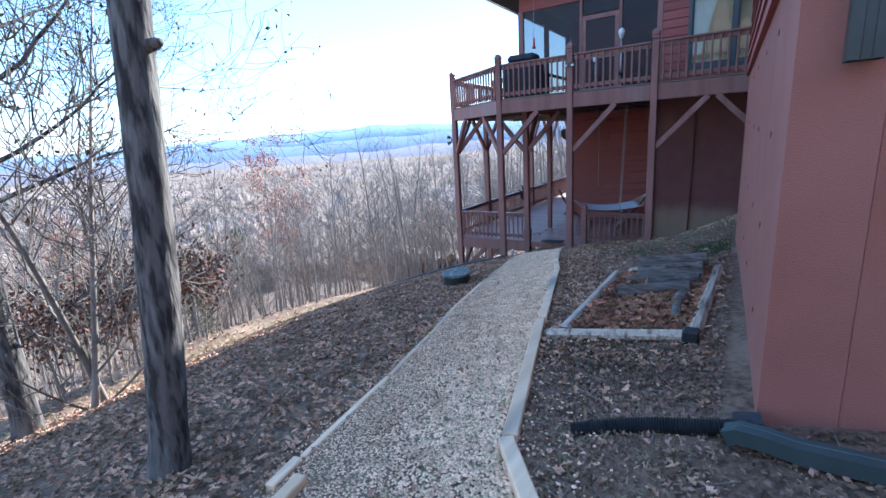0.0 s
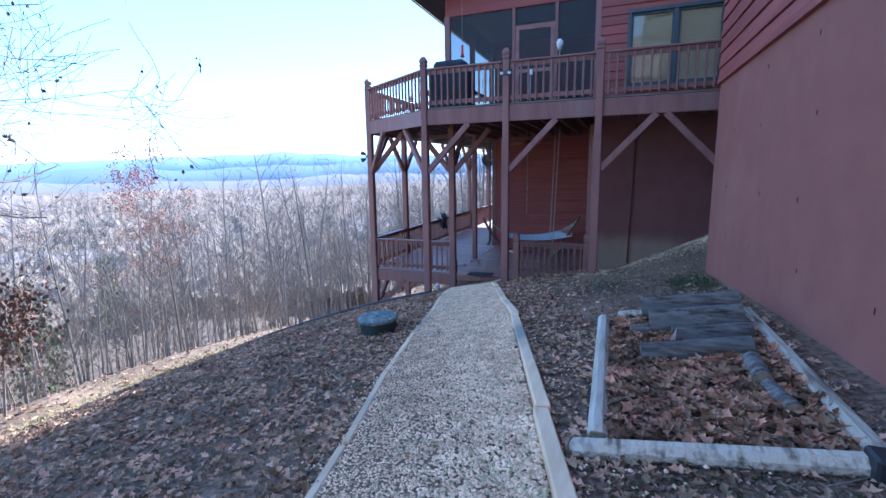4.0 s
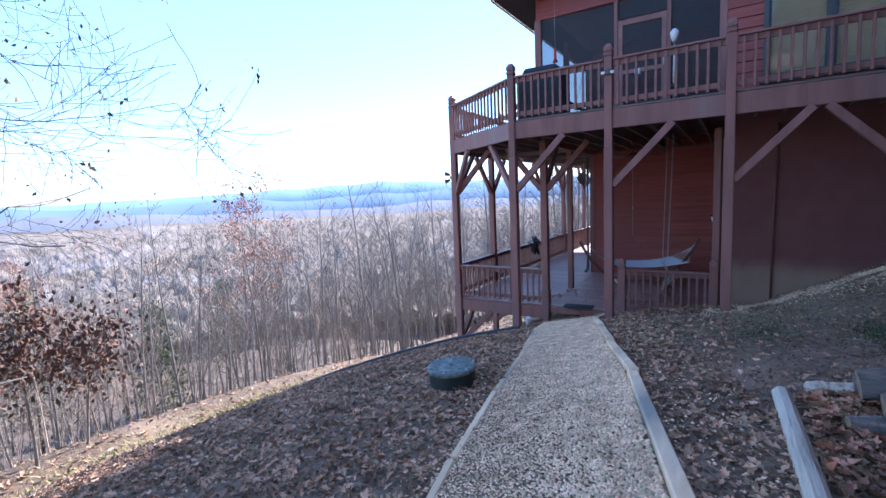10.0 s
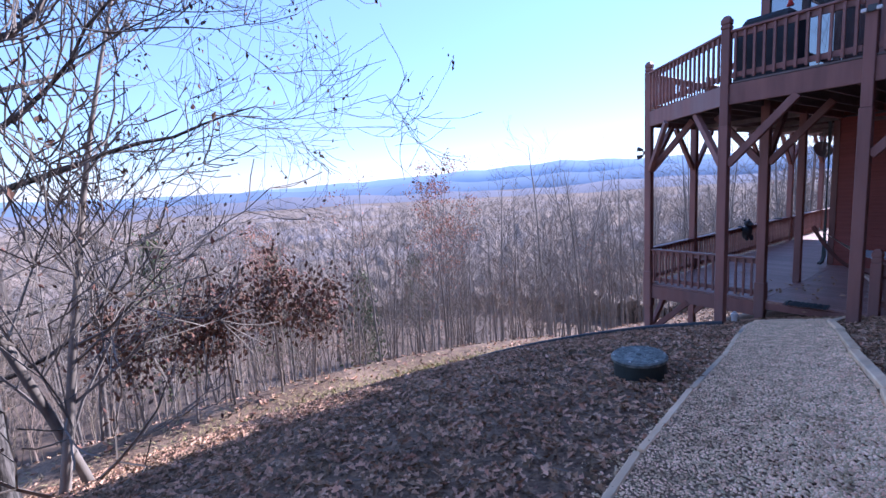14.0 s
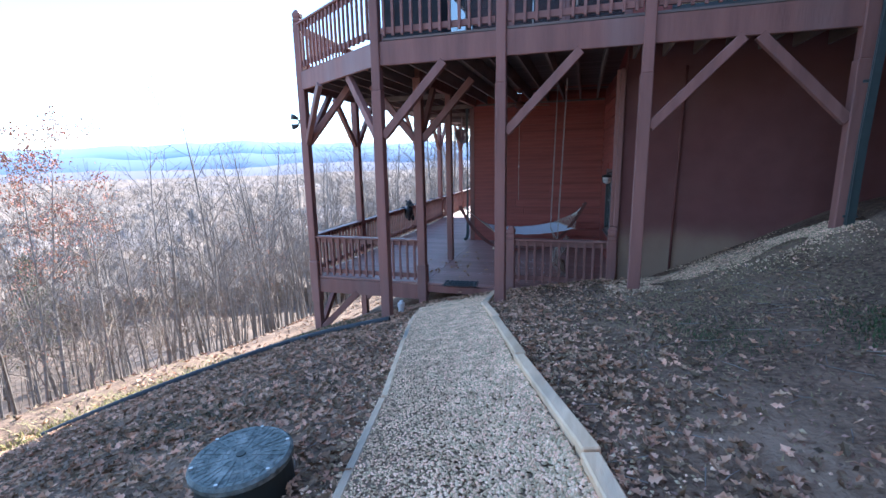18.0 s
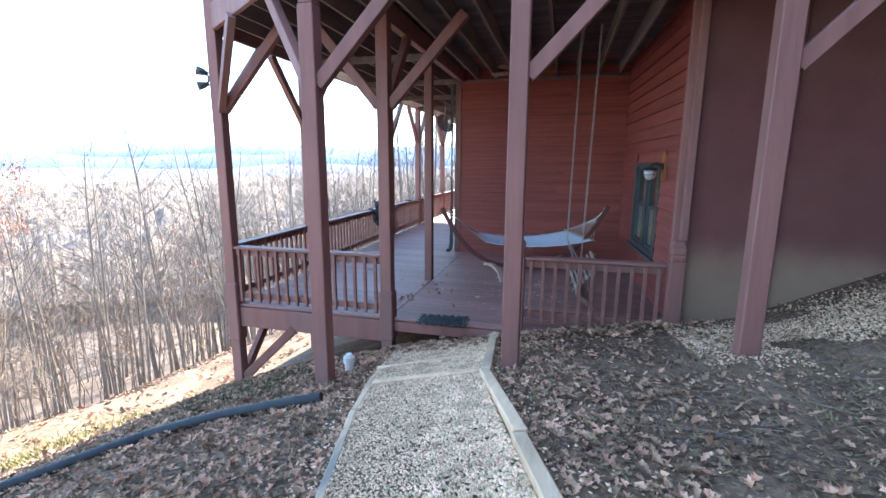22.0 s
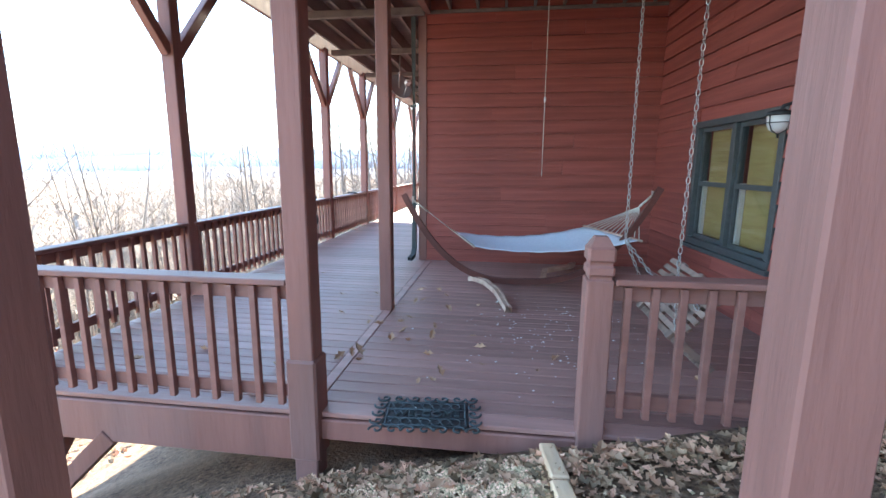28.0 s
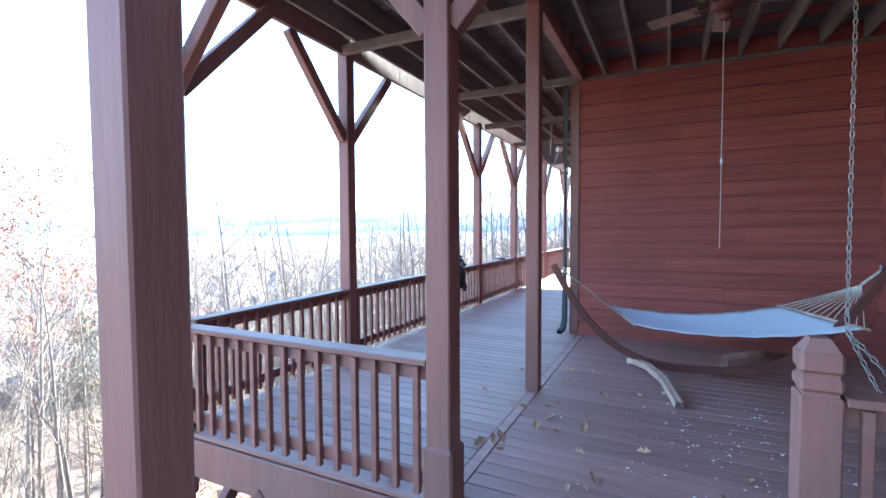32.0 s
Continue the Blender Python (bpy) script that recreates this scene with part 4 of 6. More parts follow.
# thicket and far woods: thousands of thin stems and twigs
def thicket(name, n, d0, d1, power, seed, label, twigs, fine):
    rnd = random.Random(seed)
    chains = []
    for k in range(n):
        d = d0 + (d1 - d0) * rnd.random() ** power
        az = radians(rnd.uniform(-10, 140))
        x, y = -4 - math.sin(az) * d, 7 + math.cos(az) * d
        if x > -10.1 and y < 31 or x > 2:
            continue
        if noise.noise((x * 0.16, y * 0.16, 2.0)) < -0.2 and d < 70:
            continue
        z = float(height(x, y))
        if d < 120:
            top_z = 1.3 - d * 0.015 + 1.3 * noise.noise((x * 0.12, y * 0.12, 8.0)) - 5.5 * rnd.random() ** 1.6
        else:
            top_z = z + rnd.uniform(8, 15)
        h = max(2.0, top_z - z)
        if h > 17:
            continue
        thick = (fine + d * 0.00022) * rnd.uniform(0.6, 1.5)
        lean = h * 0.14
        foot = Vector((x, y, z - 0.5))
        top = Vector((x + rnd.uniform(-lean, lean), y + rnd.uniform(-lean, lean), z + h))
        stem = [foot]
        for i in (1, 2, 3):
            stem.append(foot.lerp(top, i / 4) + Vector((rnd.uniform(-1, 1), rnd.uniform(-1, 1), 0)) * lean * 0.35)
        stem.append(top)
        chains.append([(p, thick * (1.7 - 0.34 * i)) for i, p in enumerate(stem)])
        for j in range(twigs):
            f = rnd.uniform(0.22, 0.98)
            i = min(int(f * 4), 3)
            q = stem[i].lerp(stem[i + 1], f * 4 - i)
            a = rnd.uniform(0, 6.28)
            l = min(h, 12) * 0.42 * (1.15 - f * 0.8) * rnd.uniform(0.5, 1.4)
            e = q + Vector((math.cos(a) * l * 0.8, math.sin(a) * l * 0.8, l * rnd.uniform(0.1, 0.9)))
            mid = q.lerp(e, 0.5) + Vector((rnd.uniform(-1, 1), rnd.uniform(-1, 1), rnd.uniform(-1, 0.3))) * l * 0.10
            chains.append([(q, thick * 0.6), (mid, thick * 0.4), (e, thick * 0.2)])
            for _ in range(3 if d < 60 else 1):
                q2 = mid.lerp(e, rnd.uniform(0.0, 0.9))
                a += rnd.uniform(-1.3, 1.3)
                chains.append([(q2, thick * 0.33), (q2 + Vector((math.cos(a), math.sin(a), rnd.uniform(0.1, 1.2))) * l * rnd.uniform(0.25, 0.5), thick * 0.16)])
    ob = tube(name, chains, 3, FARTWIG, smooth=False)
    return tagged(ob, label, "woods", kind="stuff")


thicket("thicket", 900, 5.5, 62, 0.95, 9, "dense grey-brown thicket of thin bare saplings", 20, 0.0055)
thicket("far_woods", 4200, 45, 520, 1.4, 10, "hazy brown bare woods filling the valley", 8, 0.010)

# tops of the leafless woods that roll away below the slope
az = np.radians(np.linspace(-14, 145, 900))
rad = np.geomspace(75, 900, 110)
ca_, cr_ = np.meshgrid(az, rad, indexing="ij")
cx, cy = -4 - np.sin(ca_) * cr_, 7 + np.cos(ca_) * cr_
rng = np.random.default_rng(8)
cz = height(cx, cy) + 2.5 + 0.7 * rng.random(cx.shape) + np.clip(cr_ * 0.006, 0, 4)
for i in range(cx.shape[0]):
    for j in range(cx.shape[1]):
        cz[i, j] += np.clip(cr_[i, j] * 0.012, 0.5, 7.0) * noise.noise((cx[i, j] * 0.012, cy[i, j] * 0.012, 3.1)) + 2.4 * noise.noise((cx[i, j] * 0.11, cy[i, j] * 0.11, 6.0)) + 1.2 * noise.noise((cx[i, j] * 0.45, cy[i, j] * 0.45, 9.0))
nx, ny = cx.shape
idx = np.arange(nx * ny).reshape(nx, ny)
quads = np.stack([idx[:-1, :-1], idx[1:, :-1], idx[1:, 1:], idx[:-1, 1:]], -1).reshape(-1, 4)
me = mesh_of("woods_canopy", np.stack([cx, cy, cz], -1).reshape(-1, 3).tolist(), quads.tolist(), CANOPY)
me.polygons.foreach_set("use_smooth", [True] * len(me.polygons))
tagged(new("woods_canopy", me), "brown leafless treetops rolling away into the valley", "woods", kind="stuff")



def big_tree(name, x, y, r, h, lean, seed, limbs, label, leaves=None, per=3, stubs=()):
    rnd = random.Random(seed)
    z = float(height(x, y))
    t = thing(name, label, "tree", loc=(x, y, z))
    trunk = []
    n = 16
    for i in range(n + 1):
        f = i / n
        trunk.append((Vector((lean[0] * f * h + 0.05 * math.sin(f * 9), lean[1] * f * h + 0.04 * math.cos(f * 7), -0.3 + f * h)), r * (1 - 0.45 * f)))
    bm = bmesh.new()
    rings = []
    fine = n * 10
    for i in range(fine + 1):
        f = i / fine
        k = min(int(f * n), n - 1)
        c = trunk[k][0].lerp(trunk[k + 1][0], f * n - k)
        rr = (trunk[k][1] + (trunk[k + 1][1] - trunk[k][1]) * (f * n - k)) * (1 + 0.6 * max(0, 1 - f * 14) ** 2)
        ring = []
        for j in range(36):
            a = 2 * math.pi * j / 36
            furrow = abs(noise.noise((math.cos(a) * 5.5, math.sin(a) * 5.5, c.z * 2.6 + seed))) + 0.5 * abs(noise.noise((math.cos(a) * 12, math.sin(a) * 12, c.z * 7 + seed)))
            bulge = noise.noise((math.cos(a) * 0.8, math.sin(a) * 0.8, c.z * 1.1 + seed))
            q = rr * (1.0 + 0.10 * bulge + 0.17 * min(furrow, 0.45) - 0.05)
            ring.append(bm.verts.new(c + Vector((math.cos(a) * q, math.sin(a) * q, 0))))
        rings.append(ring)
    for a, b in zip(rings, rings[1:]):
        for j in range(36):
            bm.faces.new((a[j], a[(j + 1) % 36], b[(j + 1) % 36], b[j]))
    part("trunk", bm, BARK, t, smooth=True)
    for f, az, ln, lr in stubs:
        k = min(int(f * n), n - 1)
        c = trunk[k][0].lerp(trunk[k + 1][0], f * n - k)
        a = radians(az)
        w = Vector((-math.sin(a), math.cos(a), 0.15))
        tube("broken_stub", [[(c, lr * 1.4), (c + w * (ln * 0.5 + r), lr), (c + w * (ln + r), lr * 0.6)]], 8, BARK, t)
    chains, ends = [], []
    for f, az, up, ln, lr in limbs:
        i = min(int(f * n), n - 1)
        q = trunk[i][0].lerp(trunk[i + 1][0], f * n - i)
        a = radians(az)
        way = Vector((-math.sin(a), math.cos(a), up))
        sub, e = [], []
        grow(rnd, q, way, ln, lr, 3, sub, e, 0.66, 9, 7, 0.0, 0.05, 0.006)
        tube("limb", sub, 4, BARK, t)
        ends += e
    if leaves:
        pick = [e for e in ends if rnd.random() < 0.09]
        v, f = leaf_data(pick, 0.065, rnd, per, 0.10)
        o = new("clinging_leaves", mesh_of("clinging_leaves", v, f, leaves))
        o.parent = t
        o["label"] = "a few brown leaves clinging to the twigs"
    return t


big_tree("oak_tree", -2.93, 1.66, 0.126, 9.0, (0.043, 0.120), 21,
         [(0.48, -40, 0.5, 1.1, 0.014), (0.52, 20, 0.6, 2.2, 0.045), (0.62, 120, 0.5, 2.6, 0.05), (0.75, -40, 0.6, 2.4, 0.04), (0.85, 200, 0.7, 2.4, 0.04)],
         "dark grey oak trunk with furrowed, lichened bark", leaves=DEADLEAF, stubs=[(0.335, -70, 0.07, 0.035), (0.435, 115, 0.22, 0.014)])
big_tree("oak_tree", -6.94, 1.86, 0.15, 10.0, (-0.008, 0.034), 33,
         [(0.15, -5, 0.05, 2.4, 0.026), (0.20, 30, 0.10, 2.6, 0.024), (0.31, 5, 0.10, 2.8, 0.036), (0.35, -18, 0.2, 2.7, 0.03), (0.40, 30, 0.15, 3.2, 0.032), (0.44, -4, 0.22, 2.7, 0.036),
          (0.48, 15, 0.3, 2.8, 0.034), (0.52, -10, 0.35, 2.3, 0.032), (0.55, 40, 0.35, 3.2, 0.03), (0.60, 5, 0.45, 2.3, 0.032), (0.45, 150, 0.3, 3.0, 0.035), (0.62, 80, 0.4, 3.2, 0.035), (0.68, 20, 0.5, 2.6, 0.032), (0.72, 45, 0.55, 2.6, 0.03), (0.82, 40, 0.7, 2.8, 0.03)],
         "bare oak with long limbs and a few dead leaves", leaves=DEADLEAF, per=5)
t = woods_tree(77, 5.0, 0.05, "thin many-branched bare sapling beside the oak", DEADLEAF, 0.045, 1, 3, 5, 0.08, 16, group="saplings")
t.matrix_basis = pose(-6.38, 2.45, float(height(-6.38, 2.45)), -8, 6, 20)
copy_thing(t, pose(-6.5, 2.6, float(height(-6.5, 2.6)), -4, -16, 150))
t = woods_tree(78, 2.1, 0.03, "small bare sapling keeping dark curled leaves", DEADLEAF, 0.10, 8, 2, 7, 0.55, 14, group="saplings")
t.matrix_basis = pose(-10.0, 5.3, float(height(-10.0, 5.3)) + 0.1, 0, 0, 20)
t = woods_tree(79, 2.0, 0.03, "small bare sapling keeping dark curled leaves", DEADLEAF, 0.10, 8, 2, 7, 0.55, 14, group="saplings")
t.matrix_basis = pose(-10.1, 4.5, float(height(-10.1, 4.5)), 0, 0, 80)
for x, y, turn in ((-9.8, 3.8, 190), (-9.9, 3.1, 300), (-10.2, 6.0, 130)):
    copy_thing(t, pose(x, y, float(height(x, y)) - 0.15, 0, 5, turn))
t = woods_tree(80, 12.5, 0.11, "tree with a crown of rusty autumn leaves", RUSTLEAF, 0.12, 34, 2, 5, 0.35, 20, group="rust-leaved trees")
t.matrix_basis = pose(-25.3, 19.3, float(height(-25.3, 19.3)) + 0.1, 0, 0, 0)
copy_thing(t, pose(-36, 12, float(height(-36, 12)), 0, 0, 120))
copy_thing(t, pose(-22, -4, float(height(-22, -4)) - 1, 0, 0, 200))


def pine(x, y, h, seed):
    rnd = random.Random(seed)
    t = thing("pine_tree", "green pine among the bare trees", "tree", "pines", (x, y, float(height(x, y))))
    tube("trunk", [[(Vector((0, 0, -0.5)), 0.13), (Vector((0, 0, h)), 0.02)]], 7, BARK, t)
    spots, chains = [], []
    for k in range(70):
        f = 0.25 + 0.75 * k / 70
        a = k * 2.4
        l = h * 0.22 * (1.1 - f)
        q = Vector((0, 0, f * h))
        e = q + Vector((math.cos(a) * l, math.sin(a) * l, l * 0.15))
        chains.append([(q, 0.02), (e, 0.006)])
        spots += [q.lerp(e, s) for s in (0.45, 0.65, 0.85, 1.0)]
    tube("crown", chains, 3, BARK, t)
    v, f = leaf_data(spots, 0.34, rnd, 5, 0.30)
    o = new("needles", mesh_of("needles", v, f, NEEDLE))
    o.parent = t
    return t


pine(-40, 5, 15, 3)
pine(-47, 15, 14, 4)
pine(-38, 20, 11, 5)
pine(-52, 34, 13, 6)

# ---- leaf litter and pebbles ----
LEAF_SHAPE = [(-0.5, 0.0), (-0.28, -0.13), (-0.1, -0.28), (0.02, -0.12), (0.2, -0.26), (0.28, -0.09), (0.5, 0.0), (0.28, 0.1), (0.18, 0.27), (0.02, 0.12), (-0.12, 0.27), (-0.28, 0.13)]


def leaf_sheet(name, places, label, material=LEAF, size=0.085, lift=0.012, seed=4, surface=None, kind="stuff", curl=0.35, parent=None):
    rnd = random.Random(seed)
    verts, faces = [], []
    for x, y in places:
        z = (surface(x, y) if surface else float(height(x, y))) + lift + rnd.uniform(0, 0.02)
        s = size * rnd.uniform(0.55, 1.35)
        m = Euler((rnd.gauss(0, curl), rnd.gauss(0, curl), rnd.uniform(0, 6.3))).to_matrix()
        c = rnd.uniform(0.2, 1.0)
        n = len(verts)
        verts.append((x, y, z))
        for a, b in LEAF_SHAPE:
            v = m @ Vector((a * s, b * s * rnd.uniform(0.75, 1.15), c * s * (abs(b) * 0.9 + a * a * 0.6) + rnd.uniform(0, 0.1) * s))
            verts.append((x + v.x, y + v.y, z + v.z))
        k = len(LEAF_SHAPE)
        for i in range(k):
            faces.append((n, n + 1 + i, n + 1 + (i + 1) % k))
    me = mesh_of(name, verts, faces, material)
    return tagged(new(name, me), label, "leaves", kind=kind)


def on_path(x, y, pad=0.0):
    return -0.8 < y < 13.3 and edge_at(LEFT_EDGE, y) - pad < x < edge_at(RIGHT_EDGE, y) + pad


rnd = random.Random(12)
near, wide = [], []
while len(near) < 40000:
    x, y = rnd.uniform(-8.6, 0.25), rnd.uniform(-0.5, 13.3)
    if on_path(x, y, 0.03):
        if rnd.random() > 0.03:
            continue
    bare = x > edge_at(RIGHT_EDGE, min(y, 13.0)) and not (4.2 < y < 6.9 and -1.1 < x < 0.05)
    dens = 0.95
    if bare:
        dens = 0.24 + 0.5 * max(0, noise.noise((x * 0.9, y * 0.9, 5.0))) + (0.5 if x < edge_at(RIGHT_EDGE, y) + 0.7 else 0)
        if y < 3.6:
            dens = 0.12
        if x > -1.3 and y > 7.4:
            dens *= 0.25
    if x < -7.2:
        dens *= 0.5
    if rnd.random() < dens:
        near.append((x, y))
leaf_sheet("leaf_litter", near, "curled brown oak leaves lying thick on the slope", size=0.066)
while len(wide) < 6000:
    x, y = rnd.uniform(-18, -8.0), rnd.uniform(-6, 26)
    wide.append((x, y))
leaf_sheet("leaf_litter", wide, "brown leaves on the lane and woodland edge", size=0.13, seed=6)
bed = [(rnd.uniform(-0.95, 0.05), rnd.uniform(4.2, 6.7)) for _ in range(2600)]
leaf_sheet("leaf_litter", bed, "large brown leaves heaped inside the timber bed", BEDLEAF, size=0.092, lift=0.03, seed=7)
drift = [(rnd.uniform(-5.0, -1.7), 13.28 - abs(rnd.gauss(0, 0.28))) for _ in range(750)]
leaf_sheet("leaf_litter", drift, "curled brown leaves drifted against the deck", size=0.088, lift=0.03, seed=8)

# pebbles of the path
def pebble_sheet(name, px, py, lift, label, seed=3):
    rng = np.random.default_rng(seed)
    n = len(px)
    pz = height(px, py) + lift + 0.012 * rng.random(n)
    size = 0.0070 + 0.0078 * rng.random(n) ** 1.5
    octa = np.array([(1, 0, 0), (0, 1, 0), (-1, 0, 0), (0, -1, 0), (0, 0, 1), (0, 0, -1)], float)
    tri = np.array([(0, 1, 4), (1, 2, 4), (2, 3, 4), (3, 0, 4), (1, 0, 5), (2, 1, 5), (3, 2, 5), (0, 3, 5)])
    ang = rng.random(n) * 6.28
    jit = 0.7 + 0.6 * rng.random((n, 6, 3))
    loc = octa[None] * jit * size[:, None, None] * np.array([1.15, 0.85, 0.7])
    ca, sa = np.cos(ang)[:, None], np.sin(ang)[:, None]
    wx = loc[..., 0] * ca - loc[..., 1] * sa + px[:, None]
    wy = loc[..., 0] * sa + loc[..., 1] * ca + py[:, None]
    wz = loc[..., 2] + pz[:, None]
    pv = np.stack([wx, wy, wz], -1).reshape(-1, 3)
    pf = (tri[None] + (np.arange(n) * 6)[:, None, None]).reshape(-1, 3)
    return tagged(new(name, mesh_of(name, pv.tolist(), pf.tolist(), PEBBLE)), label, "gravel", kind="stuff")


rng = np.random.default_rng(3)
N = 84000
py = -0.5 + 13.75 * rng.random(N)
pa = np.interp(py, [p[1] for p in LEFT_EDGE], [p[0] for p in LEFT_EDGE]) + 0.03
pb = np.interp(py, [p[1] for p in RIGHT_EDGE], [p[0] for p in RIGHT_EDGE]) - 0.05
pebble_sheet("pebbles", pa + (pb - pa) * rng.random(N), py, 0.026, "loose tan and cream pea gravel")
spill = []
rnd = random.Random(41)
while len(spill) < 10000:
    u, w = rnd.random(), rnd.gauss(0, 0.42)
    x, y = -1.75 + 2.7 * u, 12.35 - 0.35 * u + w
    if y < 13.25 and noise.noise((x * 1.6, y * 1.6, 4.0)) > -0.25:
        spill.append((x, y))
spill = np.array(spill)
pebble_sheet("spilled_gravel", spill[:, 0], spill[:, 1], 0.008, "tan pea gravel spilled over the bank beside the posts", 5)
stray = []
while len(stray) < 5000:
    y = rnd.uniform(0.0, 13.0)
    x = rnd.choice((edge_at(LEFT_EDGE, y) - abs(rnd.gauss(0, 0.12)), edge_at(RIGHT_EDGE, y) + abs(rnd.gauss(0, 0.35))))
    stray.append((x, y))
stray = np.array(stray)
pebble_sheet("stray_gravel", stray[:, 0], stray[:, 1], 0.012, "stray pebbles kicked out beside the path", 6)

# small debris on the bare soil: leaf bits and fallen twigs
rnd = random.Random(31)
verts, faces = [], []
for k in range(36000):
    y = rnd.uniform(0.2, 13.2) if k < 26000 else rnd.uniform(-0.3, 4.2)
    side = rnd.random() if k < 26000 else 0.0
    x = rnd.uniform(edge_at(RIGHT_EDGE, y) + 0.05, 0.25 if y > 2.9 else 1.4) if side < 0.6 else rnd.uniform(-8.4, edge_at(LEFT_EDGE, y) - 0.05)
    if x > 0.25 and y > 2.9 or on_path(x, y, 0.02):
        continue
    z = float(height(x, y)) + 0.012 + rnd.uniform(0, 0.012)
    s = rnd.uniform(0.008, 0.034)
    m = Euler((rnd.gauss(0, 0.5), rnd.gauss(0, 0.5), rnd.uniform(0, 6.3))).to_matrix()
    n = len(verts)
    for v in ((-0.6, 0, 0), (0, -0.35, 0.15), (0.6, 0, 0.05), (0, 0.35, 0.15)):
        q = m @ (Vector(v) * s)
        verts.append((x + q.x, y + q.y, z + q.z))
    faces += [(n, n + 1, n + 2), (n, n + 2, n + 3)]
tagged(new("leaf_crumbs", mesh_of("leaf_crumbs", verts, faces, LEAFBIT)), "broken brown leaf bits strewn over the soil", "leaf bits", kind="stuff")
chains = []
for k in range(1500):
    x, y = rnd.uniform(-8.2, 1.2), rnd.uniform(0.2, 13.0)
    if on_path(x, y, 0.05) or x > 0.2 and y > 2.8:
        continue
    l, a = rnd.uniform(0.06, 0.28), rnd.uniform(0, 6.28)
    q = [Vector((x + math.cos(a) * l * f, y + math.sin(a) * l * f + rnd.uniform(-0.01, 0.01), 0)) for f in (0, 0.5, 1)]
    for v in q:
        v.z = float(height(v.x, v.y)) + 0.016 + rnd.uniform(0, 0.012)
    chains.append([(v, r) for v, r in zip(q, (0.0035, 0.003, 0.002))])
tagged(tube("fallen_twigs", chains, 4, TWIG), "thin fallen twigs among the leaves", "twigs", kind="stuff")


# ---- timber bed and logs ----
def g(x, y):
    return float(height(x, y))


def round_timber(name, p, q, r, label, material=WEATHERED, sides=12, category="timber", group="", ends=None, seed=1, wob=0.06):
    rnd = random.Random(seed)
    p, q = Vector(p), Vector(q)
    t = thing(name, label, category, group, tuple(p))
    n = 44
    bm = bmesh.new()
    way = q - p
    m = way.to_track_quat("X", "Z").to_matrix()
    rings = []
    for i in range(n + 1):
        ring = []
        for k in range(sides):
            a = 2 * math.pi * k / sides
            furrow = abs(noise.noise((i * 0.22 + seed, math.cos(a) * 4.5, math.sin(a) * 4.5))) + 0.6 * abs(noise.noise((i * 0.6 + seed, math.cos(a) * 10, math.sin(a) * 10)))
            rr = r * (0.92 + wob * noise.noise((i * 0.12 + seed, math.cos(a) * 1.2, math.sin(a) * 1.2)) + wob * 3.2 * min(furrow, 0.5))
            ring.append(bm.verts.new(m @ Vector((way.length * i / n, math.cos(a) * rr, math.sin(a) * rr))))
        rings.append(ring)
    for a, b in zip(rings, rings[1:]):
        for k in range(sides):
            bm.faces.new((a[k], a[(k + 1) % sides], b[(k + 1) % sides], b[k]))
    part("bark" if ends else "body", bm, material, t, smooth=True)
    for f, s in ((0.001, -1), (0.999, 1)):
        bm = bmesh.new()
        c = bm.verts.new(m @ Vector((way.length * f + s * 0.004, 0, 0)))
        ring = [bm.verts.new(m @ Vector((way.length * f, math.cos(2 * math.pi * k / sides) * r * 0.97, math.sin(2 * math.pi * k / sides) * r * 0.97))) for k in range(sides)]
        for k in range(sides):
            bm.faces.new((c, ring[k], ring[(k + 1) % sides]))
        part("sawn_end", bm, ends or material, t)
    return t


def square_timber(p, q, w, label, group="bed timbers", seed=0):
    a = Vector((p[0], p[1], g(*p) + 0.035))
    b = Vector((q[0], q[1], g(*q) + 0.035))
    t = thing("landscape_timber", label, "timber", group)
    part("body", beam_bm(a, b, w, w * 0.9, 0.03), WEATHERED, t)
    way = (b - a).normalized()
    for end, out in ((a, -way), (b, way)):
        part("cut_end", beam_bm(end - out * 0.01, end + out * 0.004, w * 0.74, w * 0.64, 0.0015), LOGEND, t, "sawn brown end grain")
    return t


square_timber((-1.04, 6.76), (-0.99, 4.30), 0.10, "weathered grey timber along a leaf-filled bed")
square_timber((-1.12, 4.21), (0.02, 4.13), 0.10, "weathered grey timber across the bed's front")
square_timber((0.13, 6.64), (0.05, 4.2), 0.10, "weathered grey timber beside the stucco wall")
square_timber((-0.92, 6.86), (0.06, 6.70), 0.09, "weathered grey timber at the bed's back")
ob = link_mesh("timber_stub", boxed(-0.055, 0.055, -0.06, 0.06, -0.15, 0.10, Matrix.Translation((0.03, 4.10, g(0.03, 4.1))), 0.01), BLACKPLASTIC)
tagged(ob, "charred dark timber stub at the bed's corner", "timber")
LOGS = "cut logs lying in the bed"
for k, (p, q, r, lift) in enumerate((((-0.75, 5.46), (-0.08, 5.50), 0.088, 0.07), ((-0.52, 5.82), (-0.01, 5.80), 0.088, 0.08), ((-0.66, 6.16), (0.0, 6.14), 0.118, 0.12),
                                     ((-0.72, 6.42), (0.02, 6.42), 0.10, 0.19), ((-0.68, 6.74), (-0.30, 6.66), 0.07, 0.10), ((-0.13, 5.30), (-0.15, 4.93), 0.066, 0.05),
                                     ((-0.14, 4.90), (-0.11, 4.58), 0.052, 0.04), ((-0.80, 6.12), (-0.66, 6.14), 0.07, 0.05))):
    round_timber("log", (p[0], p[1], g(*p) + lift), (q[0], q[1], g(*q) + lift), r * 0.84, "grey-brown log with deeply furrowed bark among leaves", LOGBARK, 40, "log", LOGS, LOGEND, k + 3, 0.07)
bm = bmesh.new()
